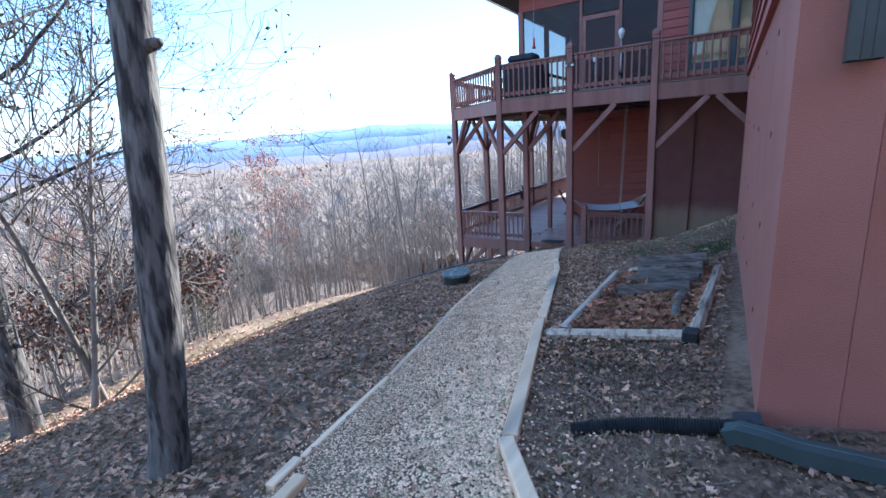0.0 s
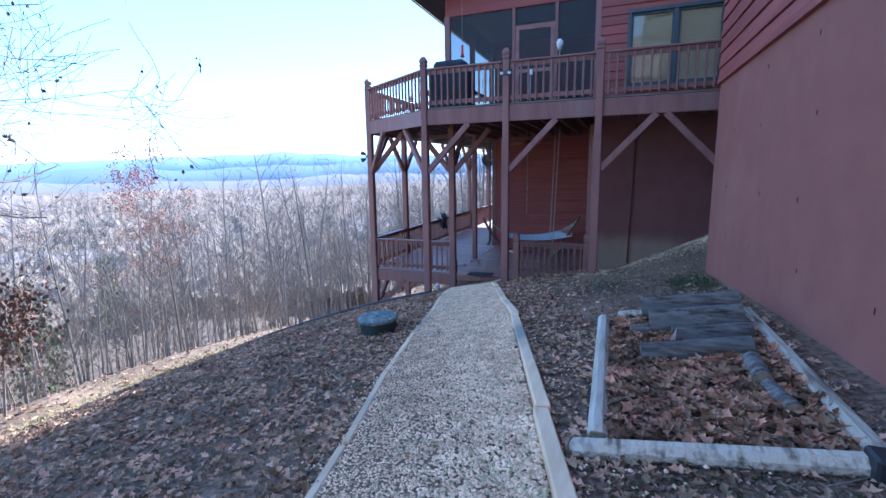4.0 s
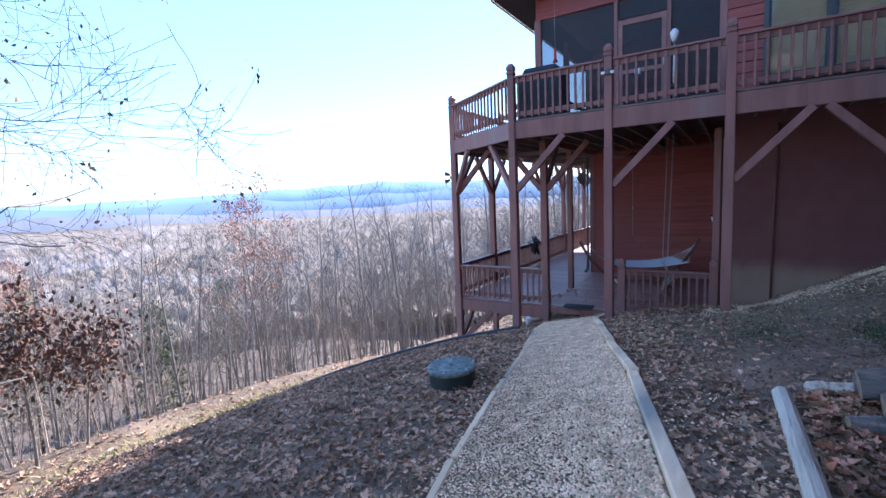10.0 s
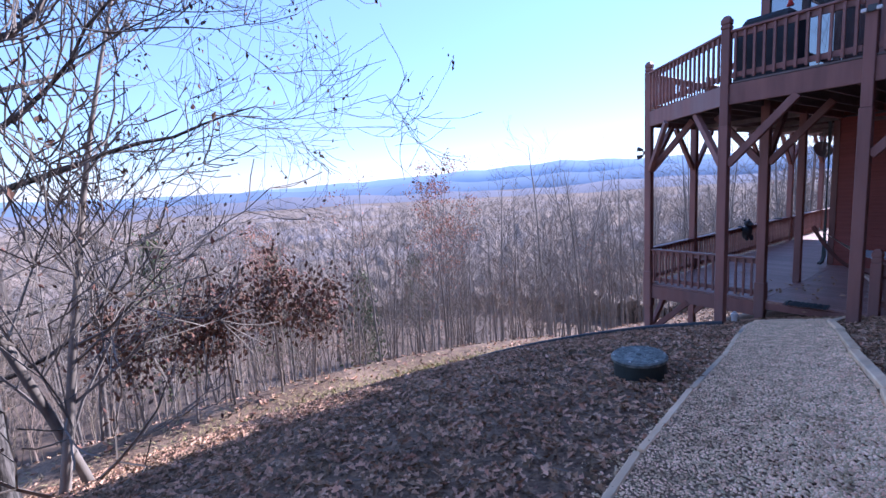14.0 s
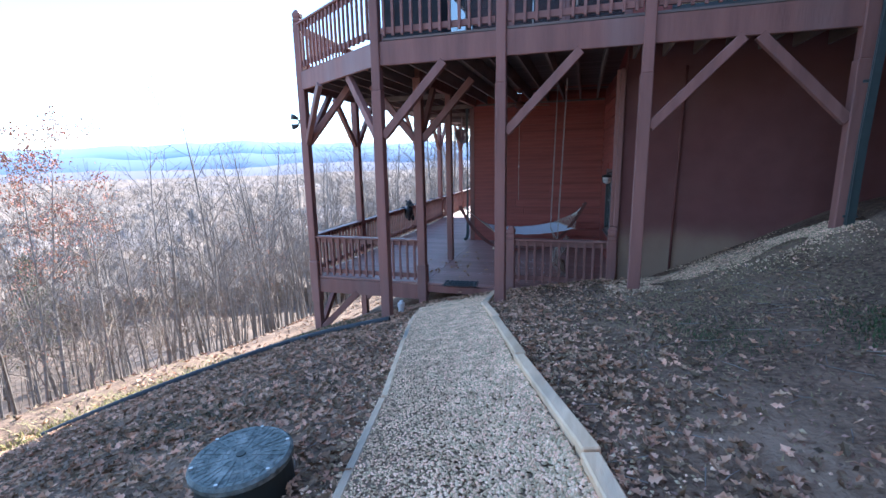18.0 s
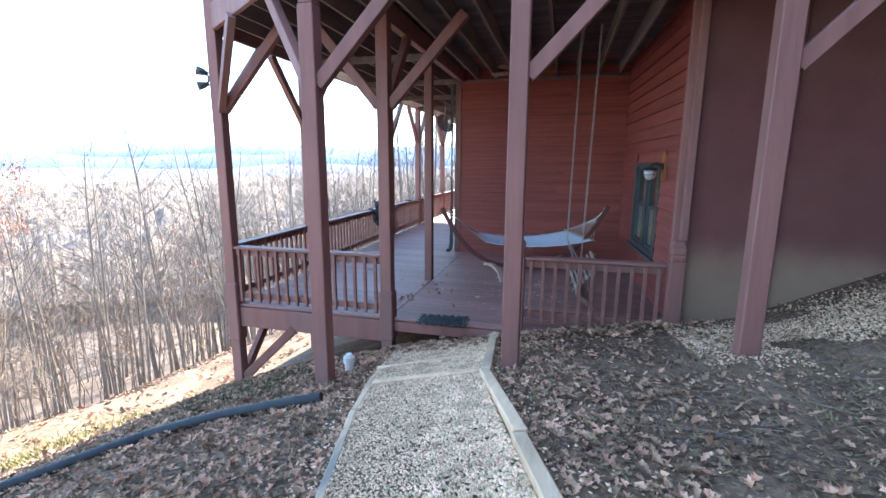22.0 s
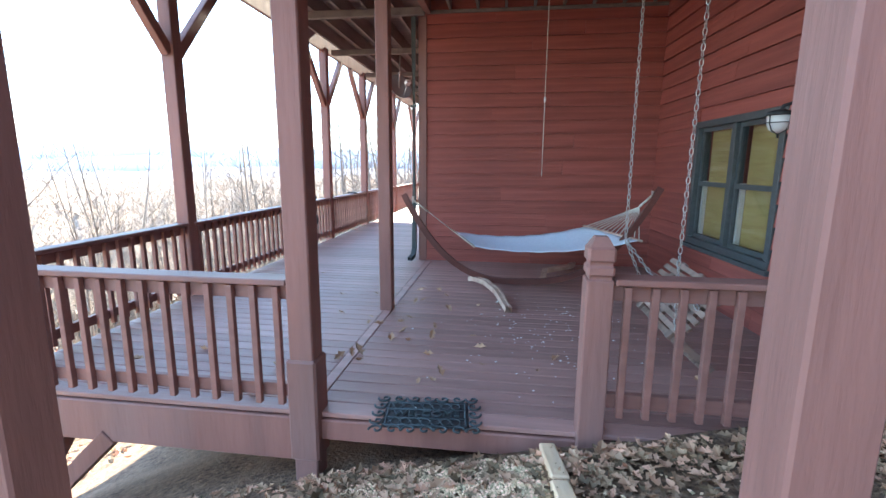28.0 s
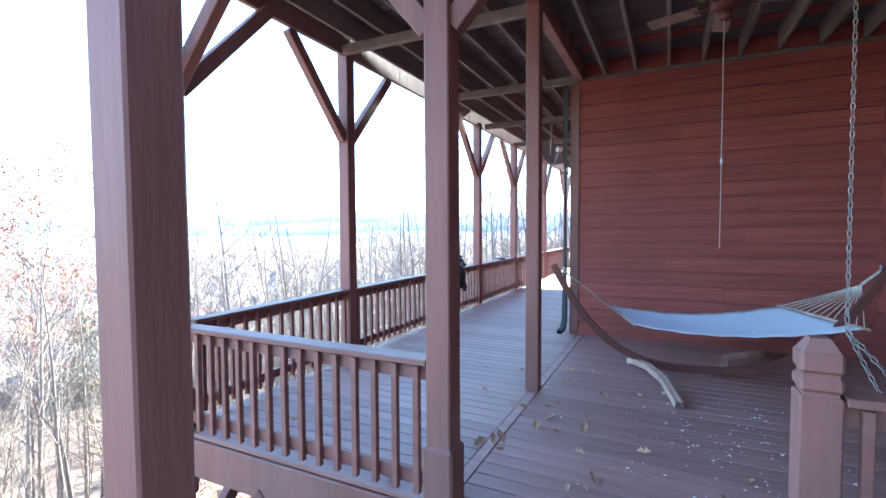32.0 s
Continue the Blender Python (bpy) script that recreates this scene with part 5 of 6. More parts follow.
v = [bm.verts.new(c) for c in ((-0.02, -0.01, 0), (0.03, -0.01, 0), (0.03, 0.015, 0), (-0.02, 0.015, 0), (0.015, 0.0, 0.2))]
for f in ((0, 1, 4), (1, 2, 4), (2, 3, 4), (3, 0, 4), (3, 2, 1, 0)):
    bm.faces.new([v[i] for i in f])
sp = tagged(link_mesh("wood_splinter", bm, PALEWOOD), "pale upright splinter of split wood", "wood")
sp.matrix_world = pose(-0.55, 5.70, g(-0.55, 5.70), 0, 8, 0)

# ---- septic riser ----
riser = thing("septic_riser", "dark green plastic riser with a ribbed, scuffed lid", "septic lid", loc=(-3.67, 6.91, g(-3.67, 6.91)))
riser.rotation_euler = (0.03, -0.05, 0.2)
tube("body", [[(Vector((0, 0, -0.25)), 0.232), (Vector((0, 0, 0.19)), 0.228)]], 40, LIDPLASTIC, riser, smooth=False)
lid = tube("lid", [[(Vector((0, 0, 0.185)), 0.245), (Vector((0, 0, 0.21)), 0.247), (Vector((0, 0, 0.225)), 0.232)]], 40, LIDTOP, riser, "scuffed paler green lid", smooth=False)
for k in range(36):
    a = 2 * math.pi * k / 36
    r0 = (0.055, 0.115, 0.165)[k % 3]
    part("rib", boxed(r0, 0.222, -0.005, 0.005, 0.222, 0.2275, Matrix.Rotation(a, 4, "Z")), LIDTOP, lid)
for r0 in (0.09, 0.15, 0.205):
    tube("rim_ring", [[(Vector((math.cos(q) * r0, math.sin(q) * r0, 0.2245)), 0.0035) for q in np.linspace(0, 2 * math.pi, 41)]], 4, LIDTOP, lid)
tube("hub", [[(Vector((0, 0, 0.22)), 0.026), (Vector((0, 0, 0.230)), 0.022)]], 16, LIDPLASTIC, lid, smooth=False)
for k in range(6):
    a = 2 * math.pi * (k + 0.5) / 6
    c = Vector((math.cos(a) * 0.222, math.sin(a) * 0.222, 0))
    tube("bolt", [[(c + Vector((0, 0, 0.22)), 0.010), (c + Vector((0, 0, 0.232)), 0.009)]], 8, STEEL, lid, smooth=False)

# ---- drain pipes ----
pts = []
for i in range(130):
    f = i / 129
    x = -0.44 + 0.82 * f
    y = 2.72 + 0.16 * f + 0.03 * math.sin(f * 5)
    pts.append((Vector((x, y, g(x, y) + 0.015 + 0.035 * f)), 0.043 if i % 2 else 0.034))
cp = thing("corrugated_pipe", "black corrugated drain pipe lying on the soil", "pipe")
tube("pipe", [pts], 14, BLACKPLASTIC, cp, smooth=False)
tube("coupling", [[(Vector((0.31, 2.865, g(0.31, 2.865) + 0.05)), 0.052), (Vector((0.42, 2.88, g(0.42, 2.88) + 0.05)), 0.052)]], 16, BLACKPLASTIC, cp, smooth=False)
ds = thing("downspout_elbow", "dark green ribbed downspout elbow lying on the ground", "downspout")


def square_pipe(path, w, h):
    bm = bmesh.new()
    rings = []
    n = len(path)
    for i, p in enumerate(path):
        d = (Vector(path[min(i + 1, n - 1)]) - Vector(path[max(i - 1, 0)])).normalized()
        s = d.cross(Vector((0, 0, 1)))
        s = s.normalized() if s.length > 1e-3 else Vector((1, 0, 0))
        u = s.cross(d)
        rings.append([bm.verts.new(Vector(p) + s * a * w / 2 + u * b * h / 2) for a, b in ((-1, -1), (-0.33, -1), (-0.28, -0.86), (0.28, -0.86), (0.33, -1), (1, -1), (1, 1), (0.33, 1), (0.28, 0.86), (-0.28, 0.86), (-0.33, 1), (-1, 1))])
    for a, b in zip(rings, rings[1:]):
        for k in range(12):
            bm.faces.new((a[k], a[(k + 1) % 12], b[(k + 1) % 12], b[k]))
    return bm


z = g(0.46, 2.6)
part("pipe", square_pipe([(0.28, 2.74, z + 0.02), (0.33, 2.73, z + 0.05), (0.42, 2.70, z + 0.065), (0.54, 2.66, g(0.54, 2.66) + 0.055), (0.96, 2.52, g(0.96, 2.52) + 0.05), (1.46, 2.38, g(1.46, 2.38) + 0.05)], 0.095, 0.07), GREENMETAL, ds)
part("mouth", boxed(-0.004, 0.0, -0.038, 0.038, -0.026, 0.026, pose(0.282, 2.74, z + 0.017, 0, 0, -14)), BLACKPLASTIC, ds)
up = thing("downspout", "dark green downspout with an open end on the wall", "downspout")
part("pipe", square_pipe([(0.60, 2.87, 3.33), (0.60, 2.87, 5.2), (0.60, 2.87, 7.1)], 0.11, 0.09), GREENMETAL, up)
part("bracket", boxed(0.54, 0.68, 2.90, 2.90 + 0.006, 3.8, 3.83, bevel=0.003), GREENMETAL, up)
part("screw", boxed(0.655, 0.67, 2.86, 2.875, 3.47, 3.485), STEEL, up)
pd = thing("downspout", "dark green downspout running down the deck post", "downspout")
part("pipe", square_pipe([(1.9, 11.66, 4.13), (1.5, 11.66, 4.12), (1.06, 11.66, 4.08), (0.96, 11.66, 4.02), (0.905, 11.66, 3.92), (0.895, 11.66, 3.7), (0.86, 11.67, 2.4), (0.84, 11.67, 0.62)], 0.09, 0.075), GREENMETAL, pd)
for z in (1.6, 3.1):
    part("bracket", boxed(0.80, 0.94, 11.70, 11.722, z, z + 0.03, bevel=0.003), GREENMETAL, pd)
d2 = thing("downspout", "dark green downspout at the hammock wall's corner", "downspout")
part("pipe", square_pipe([(-5.29, 18.12, 3.7), (-5.29, 18.12, 0.2), (-5.30, 18.05, 0.09), (-5.33, 17.93, 0.05)], 0.07, 0.06), GREENMETAL, d2)
for z in (0.9, 2.4):
    part("bracket", boxed(-5.335, -5.245, 18.085, 18.155, z, z + 0.03), GREENMETAL, d2)
hose = [(-8.4, 8.7), (-7.4, 9.5), (-6.7, 10.2), (-6.2, 10.75), (-5.6, 11.0), (-5.0, 11.1), (-4.75, 11.15)]
hp = []
for i in range(181):
    f = i / 180 * (len(hose) - 1)
    k = min(int(f), len(hose) - 2)
    x, y = [a + (b - a) * (f - k) for a, b in zip(hose[k], hose[k + 1])]
    hp.append((Vector((x, y, g(x, y) + 0.04)), 0.058 if i % 2 else 0.052))
tagged(tube("drain_hose", [hp], 10, BLACKPLASTIC), "black plastic drain hose snaking down the slope", "hose")
vent = thing("vent_pipe", "white plastic cleanout pipe with a cap", "pipe", loc=(-4.97, 12.12, g(-4.97, 12.12)))
tube("pipe", [[(Vector((0, 0, -0.2)), 0.048), (Vector((0, 0, 0.13)), 0.048)]], 20, WHITE, vent, smooth=False)
tube("cap", [[(Vector((0, 0, 0.125)), 0.06), (Vector((0, 0, 0.19)), 0.06), (Vector((0, 0, 0.2)), 0.035), (Vector((0, 0, 0.225)), 0.03)]], 20, WHITE, vent, smooth=False)
tagged(tube("conduit", [[(Vector((-0.73, 13.30, 0.5)), 0.018), (Vector((-0.72, 13.30, 2.1)), 0.018), (Vector((-0.69, 13.30, 3.66)), 0.018)]], 8, PARGE), "painted conduit running up the foundation wall", "conduit")

# ---- hammock and stand ----
ham = thing("hammock", "white canvas hammock with rope fans and spreader bars", "hammock")
la, lb = Vector((-4.57, 17.38, 0.60)), Vector((-4.22, 16.45, 0.55))
ra, rb = Vector((-2.76, 17.30, 0.72)), Vector((-2.29, 16.45, 0.675))
bm = bmesh.new()
rows = []
for i in range(25):
    f = i / 24
    row = []
    for k in range(11):
        s = k / 10
        p = la.lerp(lb, s).lerp(ra.lerp(rb, s), f)
        sag = 0.135 * (1 - (2 * f - 1) ** 2) * (0.75 + 0.25 * math.sin(math.pi * s))
        row.append(bm.verts.new(p - Vector((0, 0, sag + 0.004 * math.sin(f * 40 + k)))))
    rows.append(row)
for a, b in zip(rows, rows[1:]):
    for k in range(10):
        bm.faces.new((a[k], a[k + 1], b[k + 1], b[k]))
fab = part("canvas", bm, CLOTH, ham, smooth=True)
sol = fab.modifiers.new("thickness", "SOLIDIFY")
sol.thickness = 0.008
lt, rt = Vector((-5.02, 16.70, 1.08)), Vector((-2.11, 16.70, 1.19))
for a, b in ((la, lb), (ra, rb)):
    w = (b - a).normalized() * 0.05
    tube("spreader_bar", [[(a - w, 0.014), (b + w, 0.014)]], 8, PALEWOOD, ham)
for a, b, t in ((la, lb, lt), (ra, rb, rt)):
    knot = t.lerp((a + b) / 2, 0.30)
    for k in range(13):
        p = a.lerp(b, k / 12)
        tube("cord", [[(p, 0.005), (p.lerp(knot, 0.5) - Vector((0, 0, 0.008)), 0.004), (knot, 0.004)]], 4, ROPE, ham)
    tube("hanging_rope", [[(knot, 0.013), (t, 0.011)]], 6, ROPE, ham)
stand = thing("hammock_stand", "bent reddish-brown wooden arc stand with pale feet", "hammock stand")
arc = []
for i in range(41):
    f = i / 40
    x = -5.12 + 3.07 * f
    arc.append(Vector((x, 16.6, 0.06 + 1.10 * abs(2 * f - 1) ** 2.8 + 0.12 * f * f)))
part("arc", square_pipe(arc, 0.05, 0.07), STANDWOOD, stand)
for fo in ([(-4.27, 16.75, 0.06), (-4.22, 16.64, 0.10), (-4.06, 16.40, 0.115), (-3.91, 16.08, 0.09), (-3.78, 15.57, 0.035)],
           [(-3.36, 16.7, 0.06), (-3.28, 17.22, 0.10), (-3.10, 17.34, 0.115), (-2.9, 17.62, 0.09), (-2.78, 18.05, 0.035)]):
    part("foot", square_pipe([Vector(p) for p in fo], 0.07, 0.06), PALEWOOD, stand, "pale curved foot")
for t in (lt, rt):
    part("hook", boxed(-0.012, 0.012, -0.012, 0.012, -0.03, 0.05, Matrix.Translation(t), 0.003), STEEL, stand)


# ---- porch swing on chains ----
def chain_links(p, q, parent, step=0.05):
    p, q = Vector(p), Vector(q)
    n = max(2, int((q - p).length / step))
    w = (q - p).normalized()
    s = w.orthogonal().normalized()
    u = w.cross(s)
    loops = []
    for i in range(n):
        c = p.lerp(q, (i + 0.5) / n)
        side = s if i % 2 else u
        ring = [(c + w * (math.sin(a) * step * 0.60) + side * (math.cos(a) * step * 0.27), 0.0042) for a in np.linspace(0, 2 * math.pi, 9)]
        loops.append(ring)
    return tube("chain", loops, 4, STEEL, parent, "galvanised steel chain")


swing = thing("porch_swing", "weathered slatted porch swing hanging tipped from chains", "porch swing")
corner_a, corner_b, corner_c = Vector((-2.43, 15.02, 0.72)), Vector((-2.36, 14.14, 0.65)), Vector((-2.70, 14.98, 0.41))
su = (corner_b - corner_a).normalized()
sv = (corner_a - corner_c)
sv = (sv - su * sv.dot(su)).normalized()
sm = Matrix((su, sv, su.cross(sv))).transposed().to_4x4()
sm.translation = corner_c
for k in range(7):
    part("slat", boxed(0, 0.90, 0.012 + k * 0.066, 0.012 + k * 0.066 + 0.043, 0, 0.018, sm, 0.003), SLATWOOD, swing)
for x in (0.16, 0.45, 0.74):
    part("cross_bar", boxed(x - 0.03, x + 0.03, -0.05, 0.47, -0.037, -0.002, sm, 0.004), SLATWOOD, swing)
for k in range(5):
    part("seat_slat", boxed(0.02, 0.88, -0.05, 0.0, -0.10 - k * 0.06, -0.085 - k * 0.06, sm, 0.003), SLATWOOD, swing)
for x in (0.0, 0.86):
    part("arm_rest", boxed(x, x + 0.045, -0.03, 0.02, -0.34, -0.02, sm, 0.005), SLATWOOD, swing)
hook1, hook2 = Vector((-2.70, 15.45, 3.78)), Vector((-2.48, 14.55, 3.78))
k1, k2 = Vector((-2.755, 15.2, 0.87)), Vector((-2.57, 14.4, 0.74))
chain_links(hook1, k1, swing)
chain_links(k1, sm @ Vector((0.03, 0.22, 0.02)), swing)
chain_links(k1, sm @ Vector((0.03, -0.03, -0.3)), swing)
chain_links(hook2, k2, swing)
chain_links(k2, sm @ Vector((0.80, 0.24, 0.02)), swing)
chain_links(k2, sm @ Vector((0.80, 0.02, 0.0)), swing)

# ---- ceiling fan ----
fan = thing("ceiling_fan", "brown five-bladed ceiling fan under the joists, at rest", "ceiling fan", loc=(-3.49, 15.60, 3.44))
tube("downrod", [[(Vector((0, 0, 0.08)), 0.014), (Vector((0, 0, 0.33)), 0.014)]], 8, STANDWOOD, fan)
tube("canopy", [[(Vector((0, 0, 0.26)), 0.03), (Vector((0, 0, 0.345)), 0.065)]], 18, STANDWOOD, fan)
tube("motor", [[(Vector((0, 0, -0.06)), 0.055), (Vector((0, 0, -0.035)), 0.11), (Vector((0, 0, 0.03)), 0.12), (Vector((0, 0, 0.075)), 0.07), (Vector((0, 0, 0.09)), 0.03)]], 22, STANDWOOD, fan)
tube("switch_cup", [[(Vector((0, 0, -0.14)), 0.03), (Vector((0, 0, -0.12)), 0.05), (Vector((0, 0, -0.055)), 0.045)]], 16, STANDWOOD, fan)
for k in range(5):
    r = Matrix.Rotation(radians(72 * k + 17), 4, "Z") @ Matrix.Rotation(radians(12), 4, "X")
    part("blade_arm", boxed(0.10, 0.24, -0.016, 0.016, -0.012, -0.004, r, 0.002), STANDWOOD, fan)
    part("blade", boxed(0.20, 0.62, -0.068, 0.068, -0.004, 0.004, r, 0.003), BROWNFAN, fan)
cord = thing("pull_cord", "thin white pull cord with a bead below the fan", "cord")
tube("string", [[(Vector((-3.5, 15.60, 3.30)), 0.0035), (Vector((-3.5, 15.60, 1.42)), 0.0035)]], 5, ROPE, cord)
tube("bead", [[(Vector((-3.5, 15.60, 2.12)), 0.004), (Vector((-3.5, 15.60, 2.15)), 0.012), (Vector((-3.5, 15.60, 2.18)), 0.004)]], 8, WHITE, cord)

# ---- wall lamp ----
mw = m_side @ Matrix.Translation((3.13, 0, 1.99))
lamp = thing("wall_lamp", "lantern with a frosted dome on an orange wood plaque", "wall lamp")
lamp.matrix_world = mw
bm = bmesh.new()
ring0 = [bm.verts.new((x, y, z)) for y in (-0.03,) for x, z in ((-0.07, -0.20), (0.07, -0.20), (0.09, -0.16), (0.09, 0.15), (0.05, 0.21), (-0.05, 0.21), (-0.09, 0.15), (-0.09, -0.16))]
ring1 = [bm.verts.new((v.co.x, -0.055, v.co.z)) for v in ring0]
bm.faces.new(list(reversed(ring1)))
for k in range(8):
    bm.faces.new((ring0[k], ring0[(k + 1) % 8], ring1[(k + 1) % 8], ring1[k]))
part("plaque", bm, COPPER, lamp, "orange-brown wooden plaque")
tube("back_plate", [[(Vector((0, -0.054, 0)), 0.05), (Vector((0, -0.075, 0)), 0.045)]], 18, BLACKPLASTIC, lamp)
tube("arm", [[(Vector((0, -0.07, 0)), 0.014), (Vector((0, -0.14, 0.04)), 0.014), (Vector((0, -0.20, 0.02)), 0.014), (Vector((0, -0.22, -0.02)), 0.014)]], 8, BLACKPLASTIC, lamp)
tube("hood", [[(Vector((0, -0.22, -0.01)), 0.03), (Vector((0, -0.22, -0.03)), 0.09), (Vector((0, -0.22, -0.06)), 0.10)]], 22, BLACKPLASTIC, lamp)
FROST = mat("frosted_glass", (0.66, 0.66, 0.64), (0.6, 0.6, 0.58), 8, 3, 0.25)
dome = tube("dome", [[(Vector((0, -0.22, -0.06)), 0.092), (Vector((0, -0.22, -0.12)), 0.088), (Vector((0, -0.22, -0.17)), 0.066), (Vector((0, -0.22, -0.195)), 0.02)]], 22, FROST, lamp, "frosted glass dome")
for a in (0.3, 1.87, 3.44, 5.0):
    c = Vector((math.cos(a), math.sin(a), 0))
    b0 = Vector((0, -0.22, 0))
    tube("cage_bar", [[(b0 + c * 0.096 + Vector((0, 0, -0.06)), 0.004), (b0 + c * 0.092 + Vector((0, 0, -0.12)), 0.004), (b0 + c * 0.068 + Vector((0, 0, -0.175)), 0.004), (b0 + Vector((0, 0, -0.205)), 0.004)]], 5, BLACKPLASTIC, dome)
tube("cage_ring", [[(Vector((0.097 * math.cos(a), -0.22 + 0.097 * math.sin(a), -0.115)), 0.004) for a in np.linspace(0, 2 * math.pi, 21)]], 5, BLACKPLASTIC, dome)
tube("finial", [[(Vector((0, -0.22, -0.20)), 0.012), (Vector((0, -0.22, -0.235)), 0.004)]], 8, BLACKPLASTIC, dome)

# ---- welcome mat ----
wm = thing("welcome_mat", "black rubber scrollwork doormat reading WELCOME on the deck", "doormat", loc=(-4.287, 13.46, 0.004))
wm.rotation_euler = (0, 0, radians(6))
W2, H2 = 0.33, 0.225
scrolls = []
for k in range(7):
    for side in (-1, 1):
        cx, cy = -W2 + 0.05 + k * 0.095, side * (H2 - 0.045)
        scrolls.append([(Vector((cx + (0.006 + 0.0062 * a) * math.cos(a) * (1 if k % 2 else -1), cy + side * (0.006 + 0.0062 * a) * math.sin(a), 0.008)), 0.0075) for a in np.linspace(0, 6.4, 16)])
for k in range(3):
    for side in (-1, 1):
        cx, cy = side * (W2 - 0.04), -0.09 + k * 0.09
        scrolls.append([(Vector((cx + side * (0.006 + 0.006 * a) * math.cos(a), cy + (0.006 + 0.006 * a) * math.sin(a), 0.008)), 0.0075) for a in np.linspace(0, 6.4, 16)])
tube("scroll_border", scrolls, 5, MATRUBBER, wm)
lines = [[(Vector((x, y, 0.006)), 0.007) for x, y in pts] for pts in (
    [(-W2 + 0.09, -0.13), (W2 - 0.09, -0.13)], [(-W2 + 0.09, 0.13), (W2 - 0.09, 0.13)], [(-W2 + 0.09, -0.13), (-W2 + 0.09, 0.13)], [(W2 - 0.09, -0.13), (W2 - 0.09, 0.13)],
    [(-W2 + 0.09, -0.05), (W2 - 0.09, -0.05)], [(-W2 + 0.09, 0.05), (W2 - 0.09, 0.05)])]
for line in lines:
    tube("bar", [line], 5, MATRUBBER, wm)
part("backing", boxed(-W2 + 0.07, W2 - 0.07, -0.15, 0.15, 0, 0.004), BLACKPLASTIC, wm)
tangle = []
for k in range(8):
    for side in (-1, 1):
        x0 = -0.24 + k * 0.06
        tangle.append([(Vector((x0 + 0.028 * math.cos(a), side * 0.09 + 0.036 * math.sin(a), 0.007)), 0.005) for a in np.linspace(0, 6.3, 10)])
tube("lattice", tangle, 4, MATRUBBER, wm)["kind"] = "stuff"
cu = bpy.data.curves.new("letters", "FONT")
cu.body, cu.size, cu.extrude, cu.align_x, cu.align_y = "WELCOME", 0.085, 0.006, "CENTER", "CENTER"
txt = bpy.data.objects.new("letters", cu)
scene.collection.objects.link(txt)
bpy.context.view_layer.update()
tm = bpy.data.meshes.new_from_object(txt.evaluated_get(bpy.context.evaluated_depsgraph_get()))
bpy.data.objects.remove(txt)
tm.materials.clear()
tm.materials.append(MATRUBBER)
lt_ob = new("letters", tm)
lt_ob.parent = wm
lt_ob.location = (0, 0, 0.008)

# ---- bear figure on the rail ----
bm = bmesh.new()
for c, s, rot in (((0, 0, 0.70), (0.13, 0.15, 0.22), 10), ((0.05, -0.02, 0.98), (0.105, 0.105, 0.10), 0), ((0.17, -0.03, 0.955), (0.085, 0.05, 0.045), 0),
                  ((0.0, 0.07, 1.075), (0.03, 0.03, 0.035), 0), ((0.0, -0.10, 1.075), (0.03, 0.03, 0.035), 0), ((0.07, -0.07, 0.55), (0.05, 0.06, 0.10), -12),
                  ((0.07, 0.09, 0.55), (0.05, 0.06, 0.10), -12), ((-0.08, -0.13, 0.84), (0.13, 0.045, 0.05), 15), ((-0.08, 0.14, 0.84), (0.13, 0.045, 0.05), 15)):
    r = bmesh.ops.create_uvsphere(bm, u_segments=16, v_segments=10, radius=1.0)
    bmesh.ops.transform(bm, matrix=Matrix.Translation(c) @ Matrix.Rotation(radians(rot), 4, "Y") @ Matrix.Diagonal((*s, 1)), verts=r["verts"])
for vv in bm.verts:
    vv.co += Vector((1, 1, 1)) * 0.006 * noise.noise(vv.co * 30)
bear = tagged(link_mesh("bear_figure", bm, BEARPAINT, smooth=True), "black carved bear clinging to the deck railing", "figure")
bear.matrix_world = pose(-7.33, 18.7, 0.0, 0, 0, -25)

# ---- dish, floodlights, small fittings ----
dish = thing("satellite_dish", "grey satellite dish bracketed under the upper deck", "satellite dish")
dm = pose(-6.0, 20.2, 3.02, 62, 0, 40)
bm = bmesh.new()
rings = []
for i in range(7):
    f = i / 6
    rings.append([bm.verts.new((0.24 * f * math.cos(a), 0.27 * f * math.sin(a), 0.07 * f * f)) for a in np.linspace(0, 2 * math.pi, 25)[:-1]] if i else [bm.verts.new((0, 0, 0))])
for k in range(24):
    bm.faces.new((rings[0][0], rings[1][k], rings[1][(k + 1) % 24]))
for a, b in zip(rings[1:], rings[2:]):
    for k in range(24):
        bm.faces.new((a[k], b[k], b[(k + 1) % 24], a[(k + 1) % 24]))
bmesh.ops.transform(bm, matrix=dm, verts=bm.verts)
dsk = part("reflector", bm, mat("dish_grey", (0.34, 0.35, 0.37), (0.3, 0.31, 0.33), 6, 3, 0.5), dish, smooth=True)
dsk.modifiers.new("thickness", "SOLIDIFY").thickness = 0.006
tube("arm", [[(dm @ Vector((0, -0.25, 0.06)), 0.012), (dm @ Vector((0, -0.14, 0.32)), 0.012)]], 8, STEEL, dish)
part("receiver", boxed(-0.05, 0.05, -0.04, 0.04, -0.05, 0.05, dm @ Matrix.Translation((0, -0.12, 0.35)), 0.008), WHITE, dish, "white receiver head")
tube("mast", [[(dm @ Vector((0, 0, -0.01)), 0.02), (Vector((-6.0, 20.28, 3.3)), 0.02), (Vector((-6.0, 20.3, 3.64)), 0.02)]], 10, STEEL, dish)

